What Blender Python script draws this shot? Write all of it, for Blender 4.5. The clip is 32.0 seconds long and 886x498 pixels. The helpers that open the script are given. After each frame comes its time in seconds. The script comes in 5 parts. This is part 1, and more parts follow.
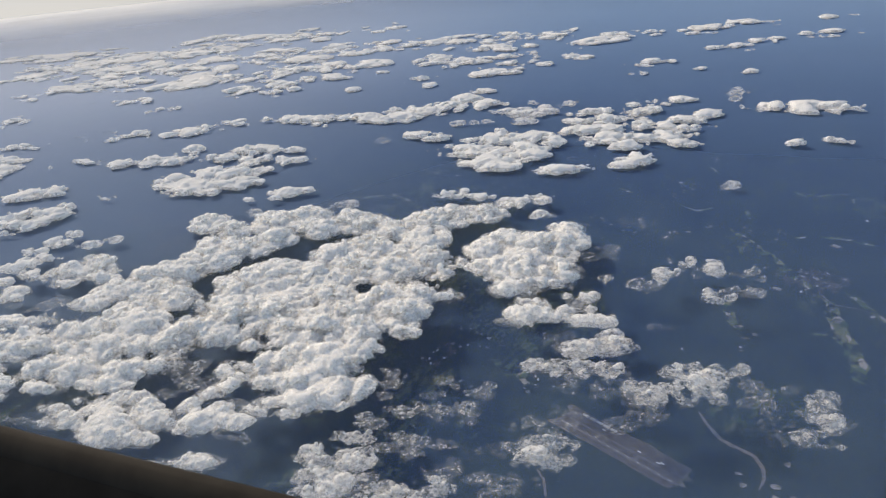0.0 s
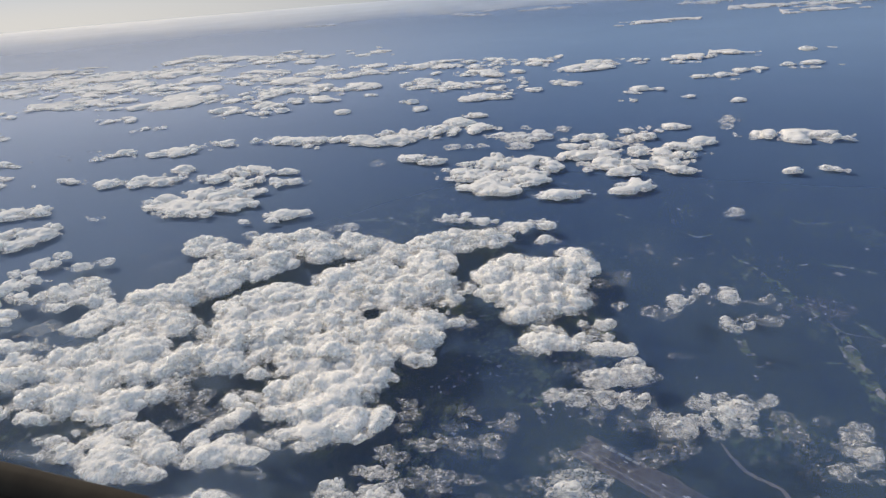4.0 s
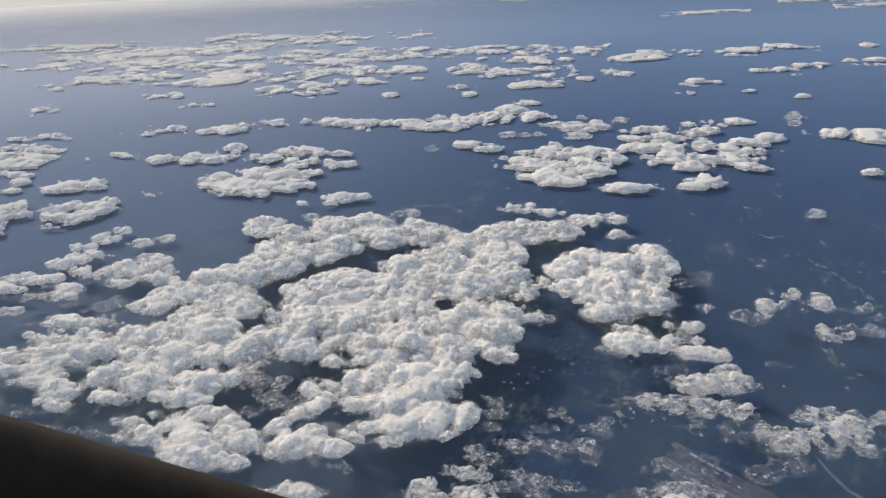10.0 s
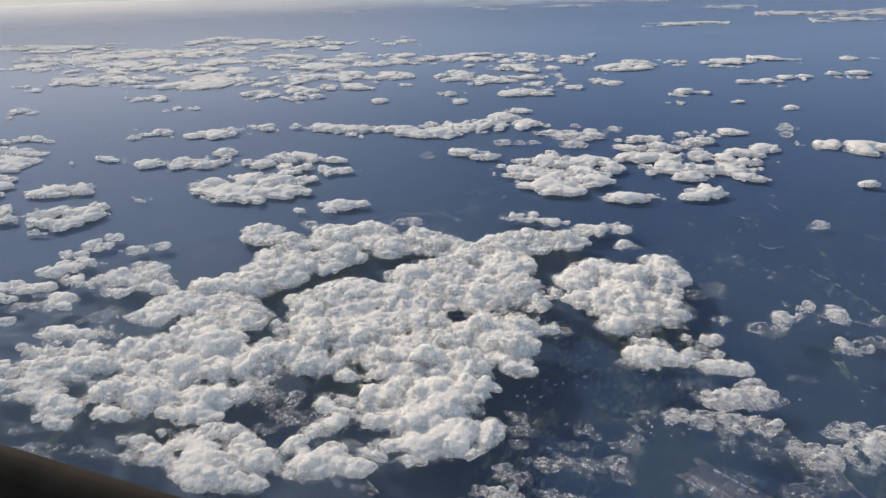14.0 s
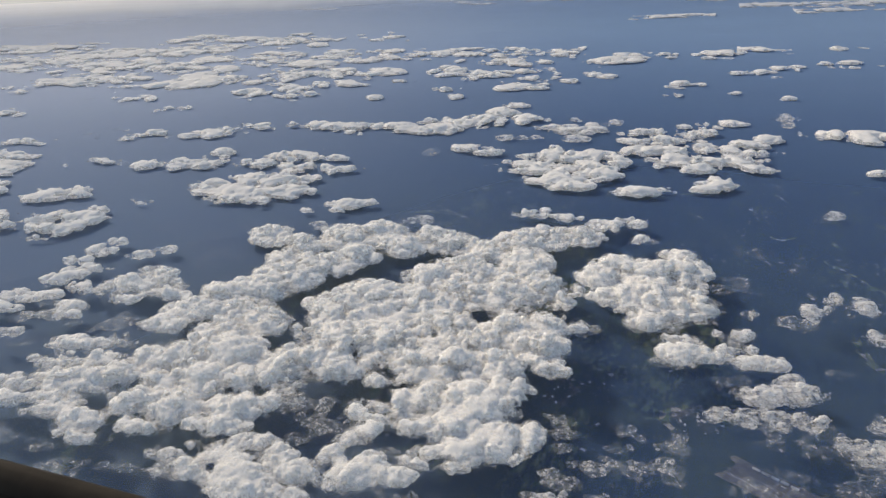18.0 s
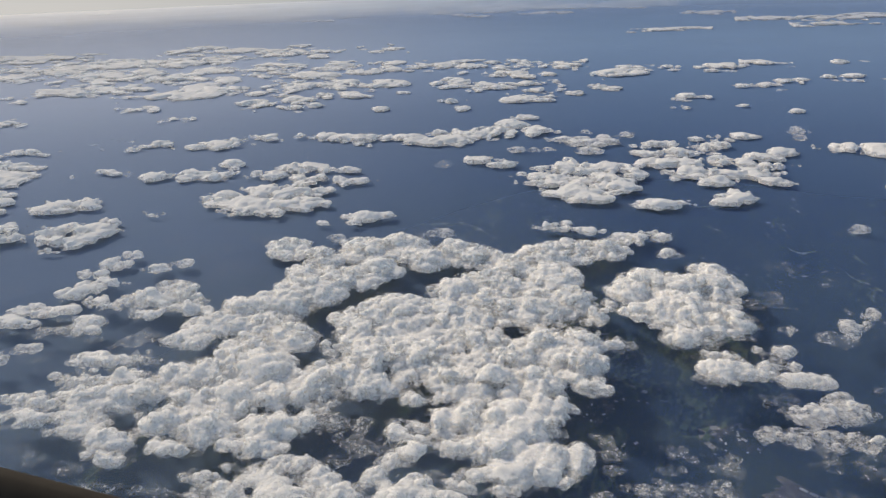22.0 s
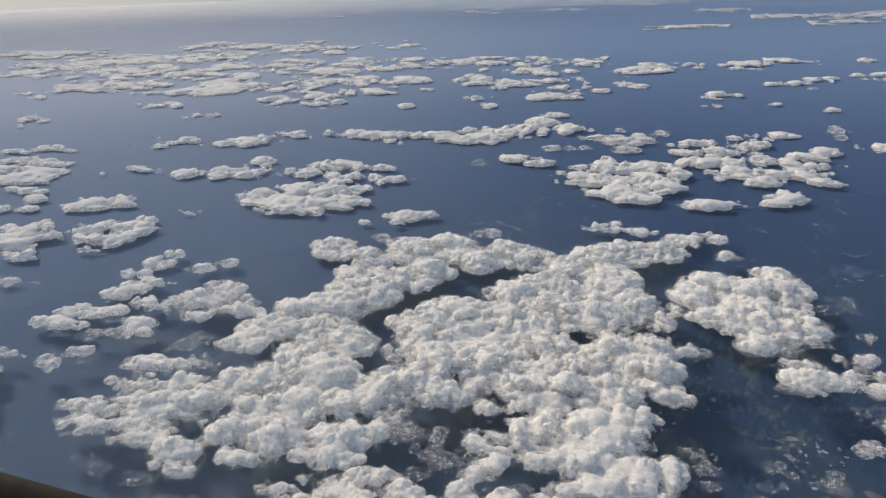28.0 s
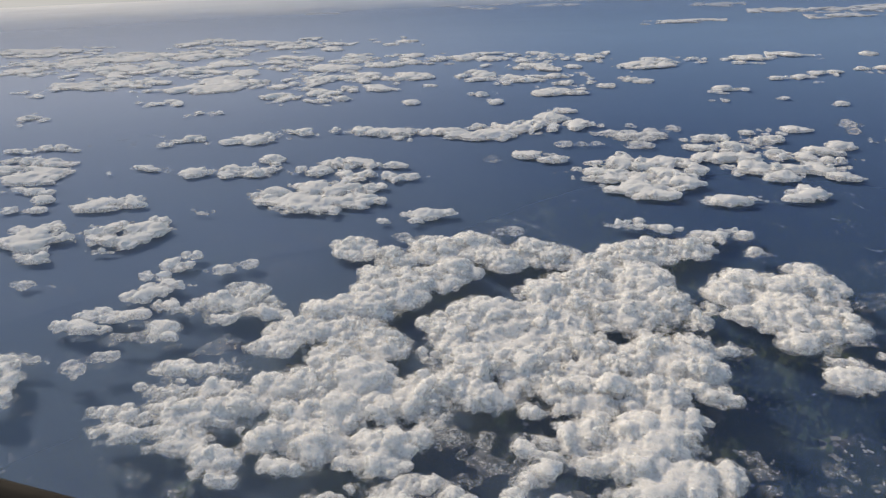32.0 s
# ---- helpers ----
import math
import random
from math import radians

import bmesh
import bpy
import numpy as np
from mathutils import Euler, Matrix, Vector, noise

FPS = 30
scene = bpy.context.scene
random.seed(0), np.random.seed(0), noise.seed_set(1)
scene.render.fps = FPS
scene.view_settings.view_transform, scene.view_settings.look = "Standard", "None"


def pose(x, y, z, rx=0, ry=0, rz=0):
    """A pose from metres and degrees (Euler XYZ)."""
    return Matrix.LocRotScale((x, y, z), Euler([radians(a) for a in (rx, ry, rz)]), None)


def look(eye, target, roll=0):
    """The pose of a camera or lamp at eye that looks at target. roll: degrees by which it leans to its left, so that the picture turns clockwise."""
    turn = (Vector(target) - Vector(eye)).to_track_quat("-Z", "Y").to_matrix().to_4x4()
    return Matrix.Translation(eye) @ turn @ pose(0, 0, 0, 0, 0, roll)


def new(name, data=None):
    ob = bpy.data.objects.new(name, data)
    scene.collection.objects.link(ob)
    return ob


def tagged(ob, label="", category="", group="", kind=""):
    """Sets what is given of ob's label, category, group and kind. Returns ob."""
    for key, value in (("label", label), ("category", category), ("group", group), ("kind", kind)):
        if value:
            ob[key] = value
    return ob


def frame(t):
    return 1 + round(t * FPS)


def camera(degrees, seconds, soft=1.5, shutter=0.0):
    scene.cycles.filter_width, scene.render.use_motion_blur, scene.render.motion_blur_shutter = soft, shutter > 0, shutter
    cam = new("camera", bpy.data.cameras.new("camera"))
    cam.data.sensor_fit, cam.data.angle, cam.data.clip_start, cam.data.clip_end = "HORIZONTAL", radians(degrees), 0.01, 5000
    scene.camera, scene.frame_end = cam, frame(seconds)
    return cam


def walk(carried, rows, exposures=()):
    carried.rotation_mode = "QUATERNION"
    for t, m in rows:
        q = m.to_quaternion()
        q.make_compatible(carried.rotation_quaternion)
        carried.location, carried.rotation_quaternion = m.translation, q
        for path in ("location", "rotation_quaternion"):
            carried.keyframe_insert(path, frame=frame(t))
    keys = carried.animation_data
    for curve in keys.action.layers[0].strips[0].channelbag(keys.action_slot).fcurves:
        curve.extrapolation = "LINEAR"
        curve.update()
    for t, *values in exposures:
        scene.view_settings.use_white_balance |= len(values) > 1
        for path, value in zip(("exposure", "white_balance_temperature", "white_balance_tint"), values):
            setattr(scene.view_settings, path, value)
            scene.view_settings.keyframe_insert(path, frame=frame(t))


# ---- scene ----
cam = camera(66, 32.0, soft=1.3)
scene.cycles.transparent_max_bounces = 20
walk(cam, [
    (0, look((52.16, 0.00, 101.498), (12.16, 82.88, 62.38), -5.90)),
    (0.5, look((50.53, 0.00, 101.445), (12.61, 85.00, 64.88), -5.28)),
    (1, look((48.90, 0.00, 101.400), (12.50, 86.09, 65.85), -4.50)),
    (1.5, look((47.27, 0.00, 101.356), (10.50, 85.86, 65.64), -4.54)),
    (2, look((45.64, 0.00, 101.312), (8.69, 85.70, 65.40), -4.62)),
    (2.5, look((44.01, 0.00, 101.267), (6.80, 85.51, 65.17), -4.74)),
    (3, look((42.38, 0.00, 101.222), (4.78, 85.24, 64.89), -4.93)),
    (3.5, look((40.75, 0.00, 101.172), (3.36, 85.39, 64.97), -4.84)),
    (5.5, look((34.23, 0.00, 100.974), (-2.33, 85.59, 64.39), -3.44)),
    (6, look((32.60, 0.00, 100.928), (-5.63, 85.02, 64.74), -3.33)),
    (6.5, look((30.97, 0.00, 100.884), (-8.19, 84.28, 63.97), -3.42)),
    (7, look((29.34, 0.00, 100.840), (-10.05, 83.87, 63.23), -3.16)),
    (7.5, look((27.71, 0.00, 100.792), (-12.14, 83.53, 62.93), -3.52)),
    (8, look((26.08, 0.00, 100.745), (-14.07, 83.29, 62.66), -3.65)),
    (8.5, look((24.45, 0.00, 100.696), (-15.39, 83.51, 62.77), -3.07)),
    (9, look((22.82, 0.00, 100.648), (-17.14, 83.39, 62.59), -3.06)),
    (9.5, look((21.19, 0.00, 100.603), (-19.14, 83.15, 62.41), -3.27)),
    (10, look((19.56, 0.00, 100.554), (-20.37, 83.48, 62.65), -3.01)),
    (10.5, look((17.93, 0.00, 100.505), (-21.88, 83.56, 62.66), -3.17)),
    (11, look((16.30, 0.00, 100.456), (-23.38, 83.64, 62.64), -3.42)),
    (11.5, look((14.67, 0.00, 100.412), (-25.09, 83.55, 62.48), -3.29)),
    (12, look((13.04, 0.00, 100.365), (-26.37, 83.75, 62.52), -2.84)),
    (12.5, look((11.41, 0.00, 100.319), (-27.55, 84.07, 62.70), -2.58)),
    (13, look((9.78, 0.00, 100.273), (-28.57, 84.41, 62.80), -2.33)),
    (13.5, look((8.15, 0.00, 100.229), (-29.45, 84.97, 63.26), -2.01)),
    (15.5, look((1.63, 0.00, 100.049), (-33.43, 85.66, 62.19), -1.98)),
    (16, look((0.00, 0.00, 100.000), (-35.00, 85.77, 62.35), -2.21)),
    (16.5, look((-1.63, 0.00, 99.948), (-35.67, 86.45, 62.98), -1.90)),
    (17, look((-3.26, 0.00, 99.901), (-36.69, 86.71, 62.97), -1.89)),
    (17.5, look((-4.89, 0.00, 99.855), (-38.89, 86.29, 62.47), -2.31)),
    (18, look((-6.52, 0.00, 99.811), (-41.22, 85.83, 62.01), -2.43)),
    (18.5, look((-8.15, 0.00, 99.763), (-42.77, 85.89, 62.02), -2.24)),
    (19, look((-9.78, 0.00, 99.720), (-45.35, 85.30, 61.52), -2.63)),
    (19.5, look((-11.41, 0.00, 99.672), (-46.69, 85.54, 61.74), -2.47)),
    (20, look((-13.04, 0.00, 99.624), (-48.09, 85.73, 61.92), -2.43)),
    (20.5, look((-14.67, 0.00, 99.574), (-49.16, 86.18, 62.38), -2.41)),
    (21, look((-16.30, 0.00, 99.526), (-50.41, 86.49, 62.70), -2.26)),
    (21.5, look((-17.93, 0.00, 99.478), (-52.05, 86.59, 62.89), -2.21)),
    (22, look((-19.56, 0.00, 99.428), (-53.40, 86.82, 63.12), -2.17)),
    (22.5, look((-21.19, 0.00, 99.382), (-54.87, 86.93, 63.19), -2.00)),
    (23, look((-22.82, 0.00, 99.336), (-56.31, 87.01, 63.19), -1.80)),
    (23.5, look((-24.45, 0.00, 99.289), (-57.80, 87.12, 63.26), -1.68)),
    (24, look((-26.08, 0.00, 99.240), (-59.26, 87.23, 63.32), -1.59)),
    (24.5, look((-27.71, 0.00, 99.193), (-60.72, 87.32, 63.34), -1.60)),
    (25, look((-29.34, 0.00, 99.145), (-62.13, 87.43, 63.35), -1.53)),
    (25.5, look((-30.97, 0.00, 99.100), (-63.93, 87.22, 62.97), -1.45)),
    (27.5, look((-37.49, 0.00, 98.921), (-72.11, 86.25, 62.01), -1.75)),
    (28, look((-39.12, 0.00, 98.872), (-73.50, 86.45, 62.21), -1.94)),
    (28.5, look((-40.75, 0.00, 98.824), (-74.75, 86.69, 62.37), -2.10)),
    (29, look((-42.38, 0.00, 98.772), (-75.45, 87.19, 62.66), -2.19)),
    (29.5, look((-44.01, 0.00, 98.727), (-76.93, 87.09, 62.24), -2.14)),
    (30, look((-45.64, 0.00, 98.684), (-78.83, 86.84, 61.85), -2.19)),
    (30.5, look((-47.27, 0.00, 98.636), (-80.44, 86.86, 61.82), -2.25)),
    (31, look((-48.90, 0.00, 98.589), (-81.98, 86.86, 61.69), -2.24)),
    (31.5, look((-50.53, 0.00, 98.541), (-83.58, 86.83, 61.54), -2.29)),
    (32, look((-52.16, 0.00, 98.497), (-85.48, 86.64, 61.31), -2.23)),
], exposures=[(0, 0.50, 8150, 10), (8, 0.42, 8150, 10), (18, 0.33, 8150, 10), (32, 0.21, 8150, 10)])

# ---- daylight ----
SUN_WAY = Vector((-0.80, 0.38, 0.62)).normalized()
world = bpy.data.worlds.new("sky")
scene.world = world
world.use_nodes = True
wn = world.node_tree
sky = wn.nodes.new("ShaderNodeTexSky")
sky.sky_type = "NISHITA"
sky.sun_disc = False
sky.sun_elevation = math.asin(SUN_WAY.z)
sky.sun_rotation = math.atan2(SUN_WAY.x, SUN_WAY.y)
sky.air_density, sky.dust_density, sky.ozone_density = 1.0, 0.8, 1.0
wn.nodes["Background"].inputs["Strength"].default_value = 0.15
wn.links.new(sky.outputs[0], wn.nodes["Background"].inputs["Color"])
lamp = bpy.data.lights.new("sun", "SUN")
lamp.energy, lamp.angle, lamp.color = 2.7, radians(5.0), (1.0, 0.93, 0.83)
sun = new("sun", lamp)
sun.matrix_world = look(SUN_WAY * 400, (0, 0, 0))


# ---- materials ----
class Nodes:
    """Short helpers for a node material."""

    def __init__(self, name):
        self.mat = bpy.data.materials.new(name)
        self.mat.use_nodes = True
        self.tree = self.mat.node_tree
        self.tree.nodes.clear()
        self.place = self.add("ShaderNodeNewGeometry").outputs["Position"]

    def add(self, kind, **values):
        node = self.tree.nodes.new(kind)
        for key, value in values.items():
            if key == "operation":
                node.operation = value
            elif key == "feature":
                node.feature = value
        return node

    def put(self, socket, value):
        if hasattr(value, "links"):
            self.tree.links.new(value, socket)
        else:
            socket.default_value = value

    def maths(self, operation, a, b=0.0, c=0.0):
        node = self.add("ShaderNodeMath", operation=operation)
        for socket, value in zip(node.inputs, (a, b, c)):
            self.put(socket, value)
        return node.outputs[0]

    def noise(self, scale, detail=4.0, rough=0.55, stretch=(1, 1, 1), turn=0.0, warp=0.0):
        m = self.add("ShaderNodeMapping")
        self.put(m.inputs["Vector"], self.place)
        m.inputs["Scale"].default_value = stretch
        m.inputs["Rotation"].default_value = (0, 0, radians(turn))
        n = self.add("ShaderNodeTexNoise")
        self.put(n.inputs["Vector"], m.outputs[0])
        n.inputs["Scale"].default_value, n.inputs["Detail"].default_value = scale, detail
        n.inputs["Roughness"].default_value, n.inputs["Distortion"].default_value = rough, warp
        return n.outputs["Fac"]

    def cells(self, scale, turn=0.0, stretch=(1, 1, 1)):
        m = self.add("ShaderNodeMapping")
        self.put(m.inputs["Vector"], self.place)
        m.inputs["Scale"].default_value = stretch
        m.inputs["Rotation"].default_value = (0, 0, radians(turn))
        n = self.add("ShaderNodeTexVoronoi")
        self.put(n.inputs["Vector"], m.outputs[0])
        n.inputs["Scale"].default_value = scale
        return n.outputs["Color"]

    def ramp(self, value, low, high, a=0.0, b=1.0):
        n = self.add("ShaderNodeMapRange")
        n.interpolation_type = "SMOOTHSTEP"
        for socket, v in zip(n.inputs, (value, low, high, a, b)):
            self.put(socket, v)
        return n.outputs[0]

    def mix(self, factor, a, b):
        n = self.add("ShaderNodeMix")
        n.data_type = "RGBA"
        self.put(n.inputs[0], factor)
        for socket, v in ((n.inputs[6], a), (n.inputs[7], b)):
            self.put(socket, (*v, 1) if isinstance(v, tuple) else v)
        return n.outputs[2]

    def shade(self, kind, colour):
        n = self.add(kind)
        self.put(n.inputs["Color"], (*colour, 1) if isinstance(colour, tuple) else colour)
        return n

    def blend(self, factor, a, b):
        n = self.add("ShaderNodeMixShader")
        self.put(n.inputs[0], factor)
        self.tree.links.new(a.outputs[0], n.inputs[1])
        self.tree.links.new(b.outputs[0], n.inputs[2])
        return n

    def done(self, shader):
        out = self.add("ShaderNodeOutputMaterial")
        self.tree.links.new(shader.outputs[0], out.inputs["Surface"])
        return self.mat


def cloud_material():
    """Bright droplets: scatters back and lets light through; thin cloud lets the land show."""
    k = Nodes("cloud")
    spread = k.add("ShaderNodeAttribute")
    spread.attribute_name = "spread"
    scaled = k.add("ShaderNodeVectorMath", operation="SCALE")
    k.put(scaled.inputs[0], k.place)
    k.put(scaled.inputs["Scale"], spread.outputs["Fac"])
    k.place = scaled.outputs[0]
    grain = k.noise(0.55, 5.0, 0.62)
    cover = k.add("ShaderNodeAttribute")
    cover.attribute_name = "cover"
    thick = k.add("ShaderNodeAttribute")
    thick.attribute_name = "thickness"
    fine = k.noise(1.3, 5.0, 0.65)
    torn = k.maths("MULTIPLY_ADD", k.maths("SUBTRACT", grain, 0.5), 1.9, k.maths("MULTIPLY", k.maths("SUBTRACT", fine, 0.5), 1.3))
    depth = k.maths("MULTIPLY_ADD", thick.outputs["Fac"], k.maths("MULTIPLY", k.maths("POWER", cover.outputs["Fac"], 2.0), 0.62), torn)
    thin = k.maths("SUBTRACT", 1.0, cover.outputs["Fac"])
    dense = k.maths("SUBTRACT", k.maths("MULTIPLY_ADD", k.maths("MULTIPLY", torn, thin), 1.5, 1.0), k.maths("MULTIPLY", thin, 1.42))
    dense = k.maths("MINIMUM", k.maths("MAXIMUM", dense, 0.0), 1.0)
    alpha = k.maths("MULTIPLY", k.ramp(depth, -0.15, 1.0), dense)
    tone = k.mix(k.noise(0.12, 3.0), (0.85, 0.85, 0.85), (0.93, 0.92, 0.91))
    body = k.shade("ShaderNodeBsdfDiffuse", tone)
    glow = k.shade("ShaderNodeBsdfTranslucent", tone)
    bump = k.add("ShaderNodeBump")
    bump.inputs["Strength"].default_value, bump.inputs["Distance"].default_value = 0.10, 0.3
    k.put(bump.inputs["Height"], k.noise(1.6, 4.0, 0.6))
    for s in (body, glow):
        k.put(s.inputs["Normal"], bump.outputs[0])
    lit = k.blend(0.40, body, glow)
    clear = k.shade("ShaderNodeBsdfTransparent", (1.0, 1.0, 1.0))
    return k.done(k.blend(alpha, clear, lit))


def painted_haze_material(name, near, far, low, high, tones, left=0.0):
    """Haze painted on a sheet: denser and paler with distance, most towards the sun."""
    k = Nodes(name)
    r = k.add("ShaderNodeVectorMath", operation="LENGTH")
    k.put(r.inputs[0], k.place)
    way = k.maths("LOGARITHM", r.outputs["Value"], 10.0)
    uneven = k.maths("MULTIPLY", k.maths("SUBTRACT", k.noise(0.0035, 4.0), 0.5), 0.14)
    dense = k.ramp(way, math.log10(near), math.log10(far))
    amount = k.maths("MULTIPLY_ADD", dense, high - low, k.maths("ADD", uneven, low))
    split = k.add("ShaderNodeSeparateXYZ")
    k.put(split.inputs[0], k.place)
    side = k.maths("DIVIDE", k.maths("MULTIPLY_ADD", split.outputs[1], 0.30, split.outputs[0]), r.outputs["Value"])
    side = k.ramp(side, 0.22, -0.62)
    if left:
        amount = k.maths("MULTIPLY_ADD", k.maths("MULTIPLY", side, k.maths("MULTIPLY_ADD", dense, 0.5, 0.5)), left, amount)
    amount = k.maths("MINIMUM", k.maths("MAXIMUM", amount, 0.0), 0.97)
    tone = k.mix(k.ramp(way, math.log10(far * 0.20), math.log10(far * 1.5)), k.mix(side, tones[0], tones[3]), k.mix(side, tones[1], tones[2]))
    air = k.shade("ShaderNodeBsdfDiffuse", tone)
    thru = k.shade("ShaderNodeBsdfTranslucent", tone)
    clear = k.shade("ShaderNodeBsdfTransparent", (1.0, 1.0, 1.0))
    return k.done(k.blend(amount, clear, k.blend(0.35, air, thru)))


def land_material():
    """Dark forest with clearings, meadows along the valleys and specks of pale roofs."""
    k = Nodes("land")
    wood = k.mix(k.ramp(k.noise(0.022, 6.0, 0.6), 0.3, 0.7), (0.012, 0.022, 0.013), (0.050, 0.066, 0.032))
    fine = k.mix(k.ramp(k.noise(0.5, 5.0, 0.65), 0.35, 0.7), (0.010, 0.020, 0.012), (0.050, 0.064, 0.034))
    wood = k.mix(0.45, wood, fine)
    valley = k.ramp(k.noise(0.013, 6.0, 0.58, (1, 0.45, 1), 35, 1.4), 0.53, 0.62)
    plots = k.cells(0.95, 25, (1, 0.45, 1))
    bright = k.add("ShaderNodeSeparateColor")
    k.put(bright.inputs[0], plots)
    field = k.mix(bright.outputs[0], (0.05, 0.095, 0.035), (0.18, 0.19, 0.09))
    torn = k.maths("MULTIPLY_ADD", k.noise(0.16, 5.0, 0.65, (1, 0.5, 1), 35, 0.8), 2.4, k.maths("MULTIPLY", bright.outputs[1], 0.5))
    on = k.maths("MULTIPLY", valley, k.ramp(torn, 1.42, 1.75))
    ground = k.mix(on, wood, field)
    dots = k.cells(0.7)
    speck = k.add("ShaderNodeSeparateColor")
    k.put(speck.inputs[0], dots)
    town = k.maths("MULTIPLY", k.ramp(k.noise(0.021, 5.0, 0.6, (1, 1, 1), 0, 0.6), 0.55, 0.66), k.ramp(speck.outputs[0], 0.95, 0.97))
    ground = k.mix(town, ground, (0.42, 0.39, 0.35))
    s = k.shade("ShaderNodeBsdfDiffuse", ground)
    return k.done(s)


def plain_material(name, a, b, scale, rough=0.8, gloss=0.5):
    k = Nodes(name)
    tone = k.mix(k.ramp(k.noise(scale, 5.0, 0.6), 0.3, 0.7), a, b)
    s = k.add("ShaderNodeBsdfPrincipled")
    k.put(s.inputs["Base Color"], tone)
    s.inputs["Roughness"].default_value, s.inputs["Specular IOR Level"].default_value = rough, gloss
    return k.done(s)


def mist_material(name, low, high):
    """The loose outer droplets of a cloud, which let most of it show."""
    k = Nodes(name)
    spread = k.add("ShaderNodeAttribute")
    spread.attribute_name = "spread"
    scaled = k.add("ShaderNodeVectorMath", operation="SCALE")
    k.put(scaled.inputs[0], k.place)
    k.put(scaled.inputs["Scale"], spread.outputs["Fac"])
    k.place = scaled.outputs[0]
    cover = k.add("ShaderNodeAttribute")
    cover.attribute_name = "cover"
    patchy = k.ramp(k.noise(0.9, 5.0, 0.62), 0.38, 0.66, low, high)
    alpha = k.maths("MULTIPLY", patchy, k.maths("MULTIPLY", cover.outputs["Fac"], cover.outputs["Fac"]))
    body = k.shade("ShaderNodeBsdfDiffuse", (0.90, 0.90, 0.89))
    glow = k.shade("ShaderNodeBsdfTranslucent", (0.90, 0.90, 0.89))
    clear = k.shade("ShaderNodeBsdfTransparent", (1.0, 1.0, 1.0))
    return k.done(k.blend(alpha, clear, k.blend(0.5, body, glow)))


CLOUD = cloud_material()
MANTLE = mist_material("mantle", 0.0, 0.34)
MIST = mist_material("mist", 0.0, 0.16)
LAND = land_material()
# haze put into the sheets' colour and opacity by place, blue near, pale far
HAZE_LOW = painted_haze_material("low_haze", 140, 1350, 0.35, 0.94, ((0.084, 0.172, 0.38), (0.27, 0.42, 0.65), (0.60, 0.67, 0.81), (0.21, 0.315, 0.52)), 0.10)
HAZE_HIGH = painted_haze_material("high_haze", 950, 3600, 0.07, 0.70, ((0.24, 0.34, 0.56), (0.44, 0.58, 0.76), (0.92, 0.92, 0.92), (0.30, 0.38, 0.53)), 0.02)


# ---- ground, painted haze and backdrop ----
def link_mesh(name, verts, faces, material, parent=None, smooth=False):
    me = bpy.data.meshes.new(name)
    me.from_pydata([tuple(map(float, v)) for v in verts], [], faces)
    me.materials.append(material)
    if smooth:
        me.shade_smooth()
    ob = new(name, me)
    ob.parent = parent
    return ob


def disc(name, heights, radii, material, sides=96):
    """A round sheet, finer towards its middle."""
    verts, faces = [(0, 0, heights[0])], []
    for r, z in zip(radii, heights):
        verts += [(r * math.cos(2 * math.pi * i / sides), r * math.sin(2 * math.pi * i / sides), z) for i in range(sides)]
    for i in range(sides):
        faces.append((0, 1 + i, 1 + (i + 1) % sides))
        for j in range(len(radii) - 1):
            a, b = 1 + j * sides, 1 + (j + 1) * sides
            faces.append((a + i, b + i, b + (i + 1) % sides, a + (i + 1) % sides))
    return link_mesh(name, verts, faces, material)


GROUND = -26.0
RINGS = (60, 150, 300, 480, 700, 1200, 2400, 4400)
tagged(disc("ground", [GROUND] * 8, RINGS[:-1] + (4880,), LAND), "dark forested land with pale fields and valleys", "ground", kind="structure")
tagged(disc("painted_haze_sheet", (-24, -15, -5.0, -3.9, -3.7, -3.6, -3.6, -3.6), RINGS, HAZE_LOW), "translucent sheet painted as thin blue haze over the land", "haze", kind="structure")
tagged(disc("painted_haze_veil", [26.0] * 8, RINGS, HAZE_HIGH), "translucent sheet painted as pale haze above the far clouds", "haze", kind="structure")


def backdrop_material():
    """Glowing backdrop with far haze painted in, whiter towards the sun's side."""
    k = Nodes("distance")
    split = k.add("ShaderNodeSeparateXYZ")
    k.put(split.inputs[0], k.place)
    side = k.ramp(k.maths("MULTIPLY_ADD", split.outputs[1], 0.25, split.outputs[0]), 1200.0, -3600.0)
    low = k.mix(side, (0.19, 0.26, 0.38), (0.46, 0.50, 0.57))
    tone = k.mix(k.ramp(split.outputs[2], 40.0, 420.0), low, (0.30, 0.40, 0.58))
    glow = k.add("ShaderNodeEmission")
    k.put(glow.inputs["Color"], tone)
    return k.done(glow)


# self-lit ring added to stand in for the hazy horizon
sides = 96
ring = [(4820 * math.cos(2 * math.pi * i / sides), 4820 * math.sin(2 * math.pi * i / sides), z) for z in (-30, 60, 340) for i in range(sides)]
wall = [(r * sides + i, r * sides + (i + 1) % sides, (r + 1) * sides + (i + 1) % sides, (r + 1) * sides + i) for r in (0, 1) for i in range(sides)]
tagged(link_mesh("backdrop", ring, wall, backdrop_material(), None, True), "glowing backdrop painted as pale haze along the horizon", "sky", kind="structure")


# ---- clouds ----
PUFFS_MOST = 40


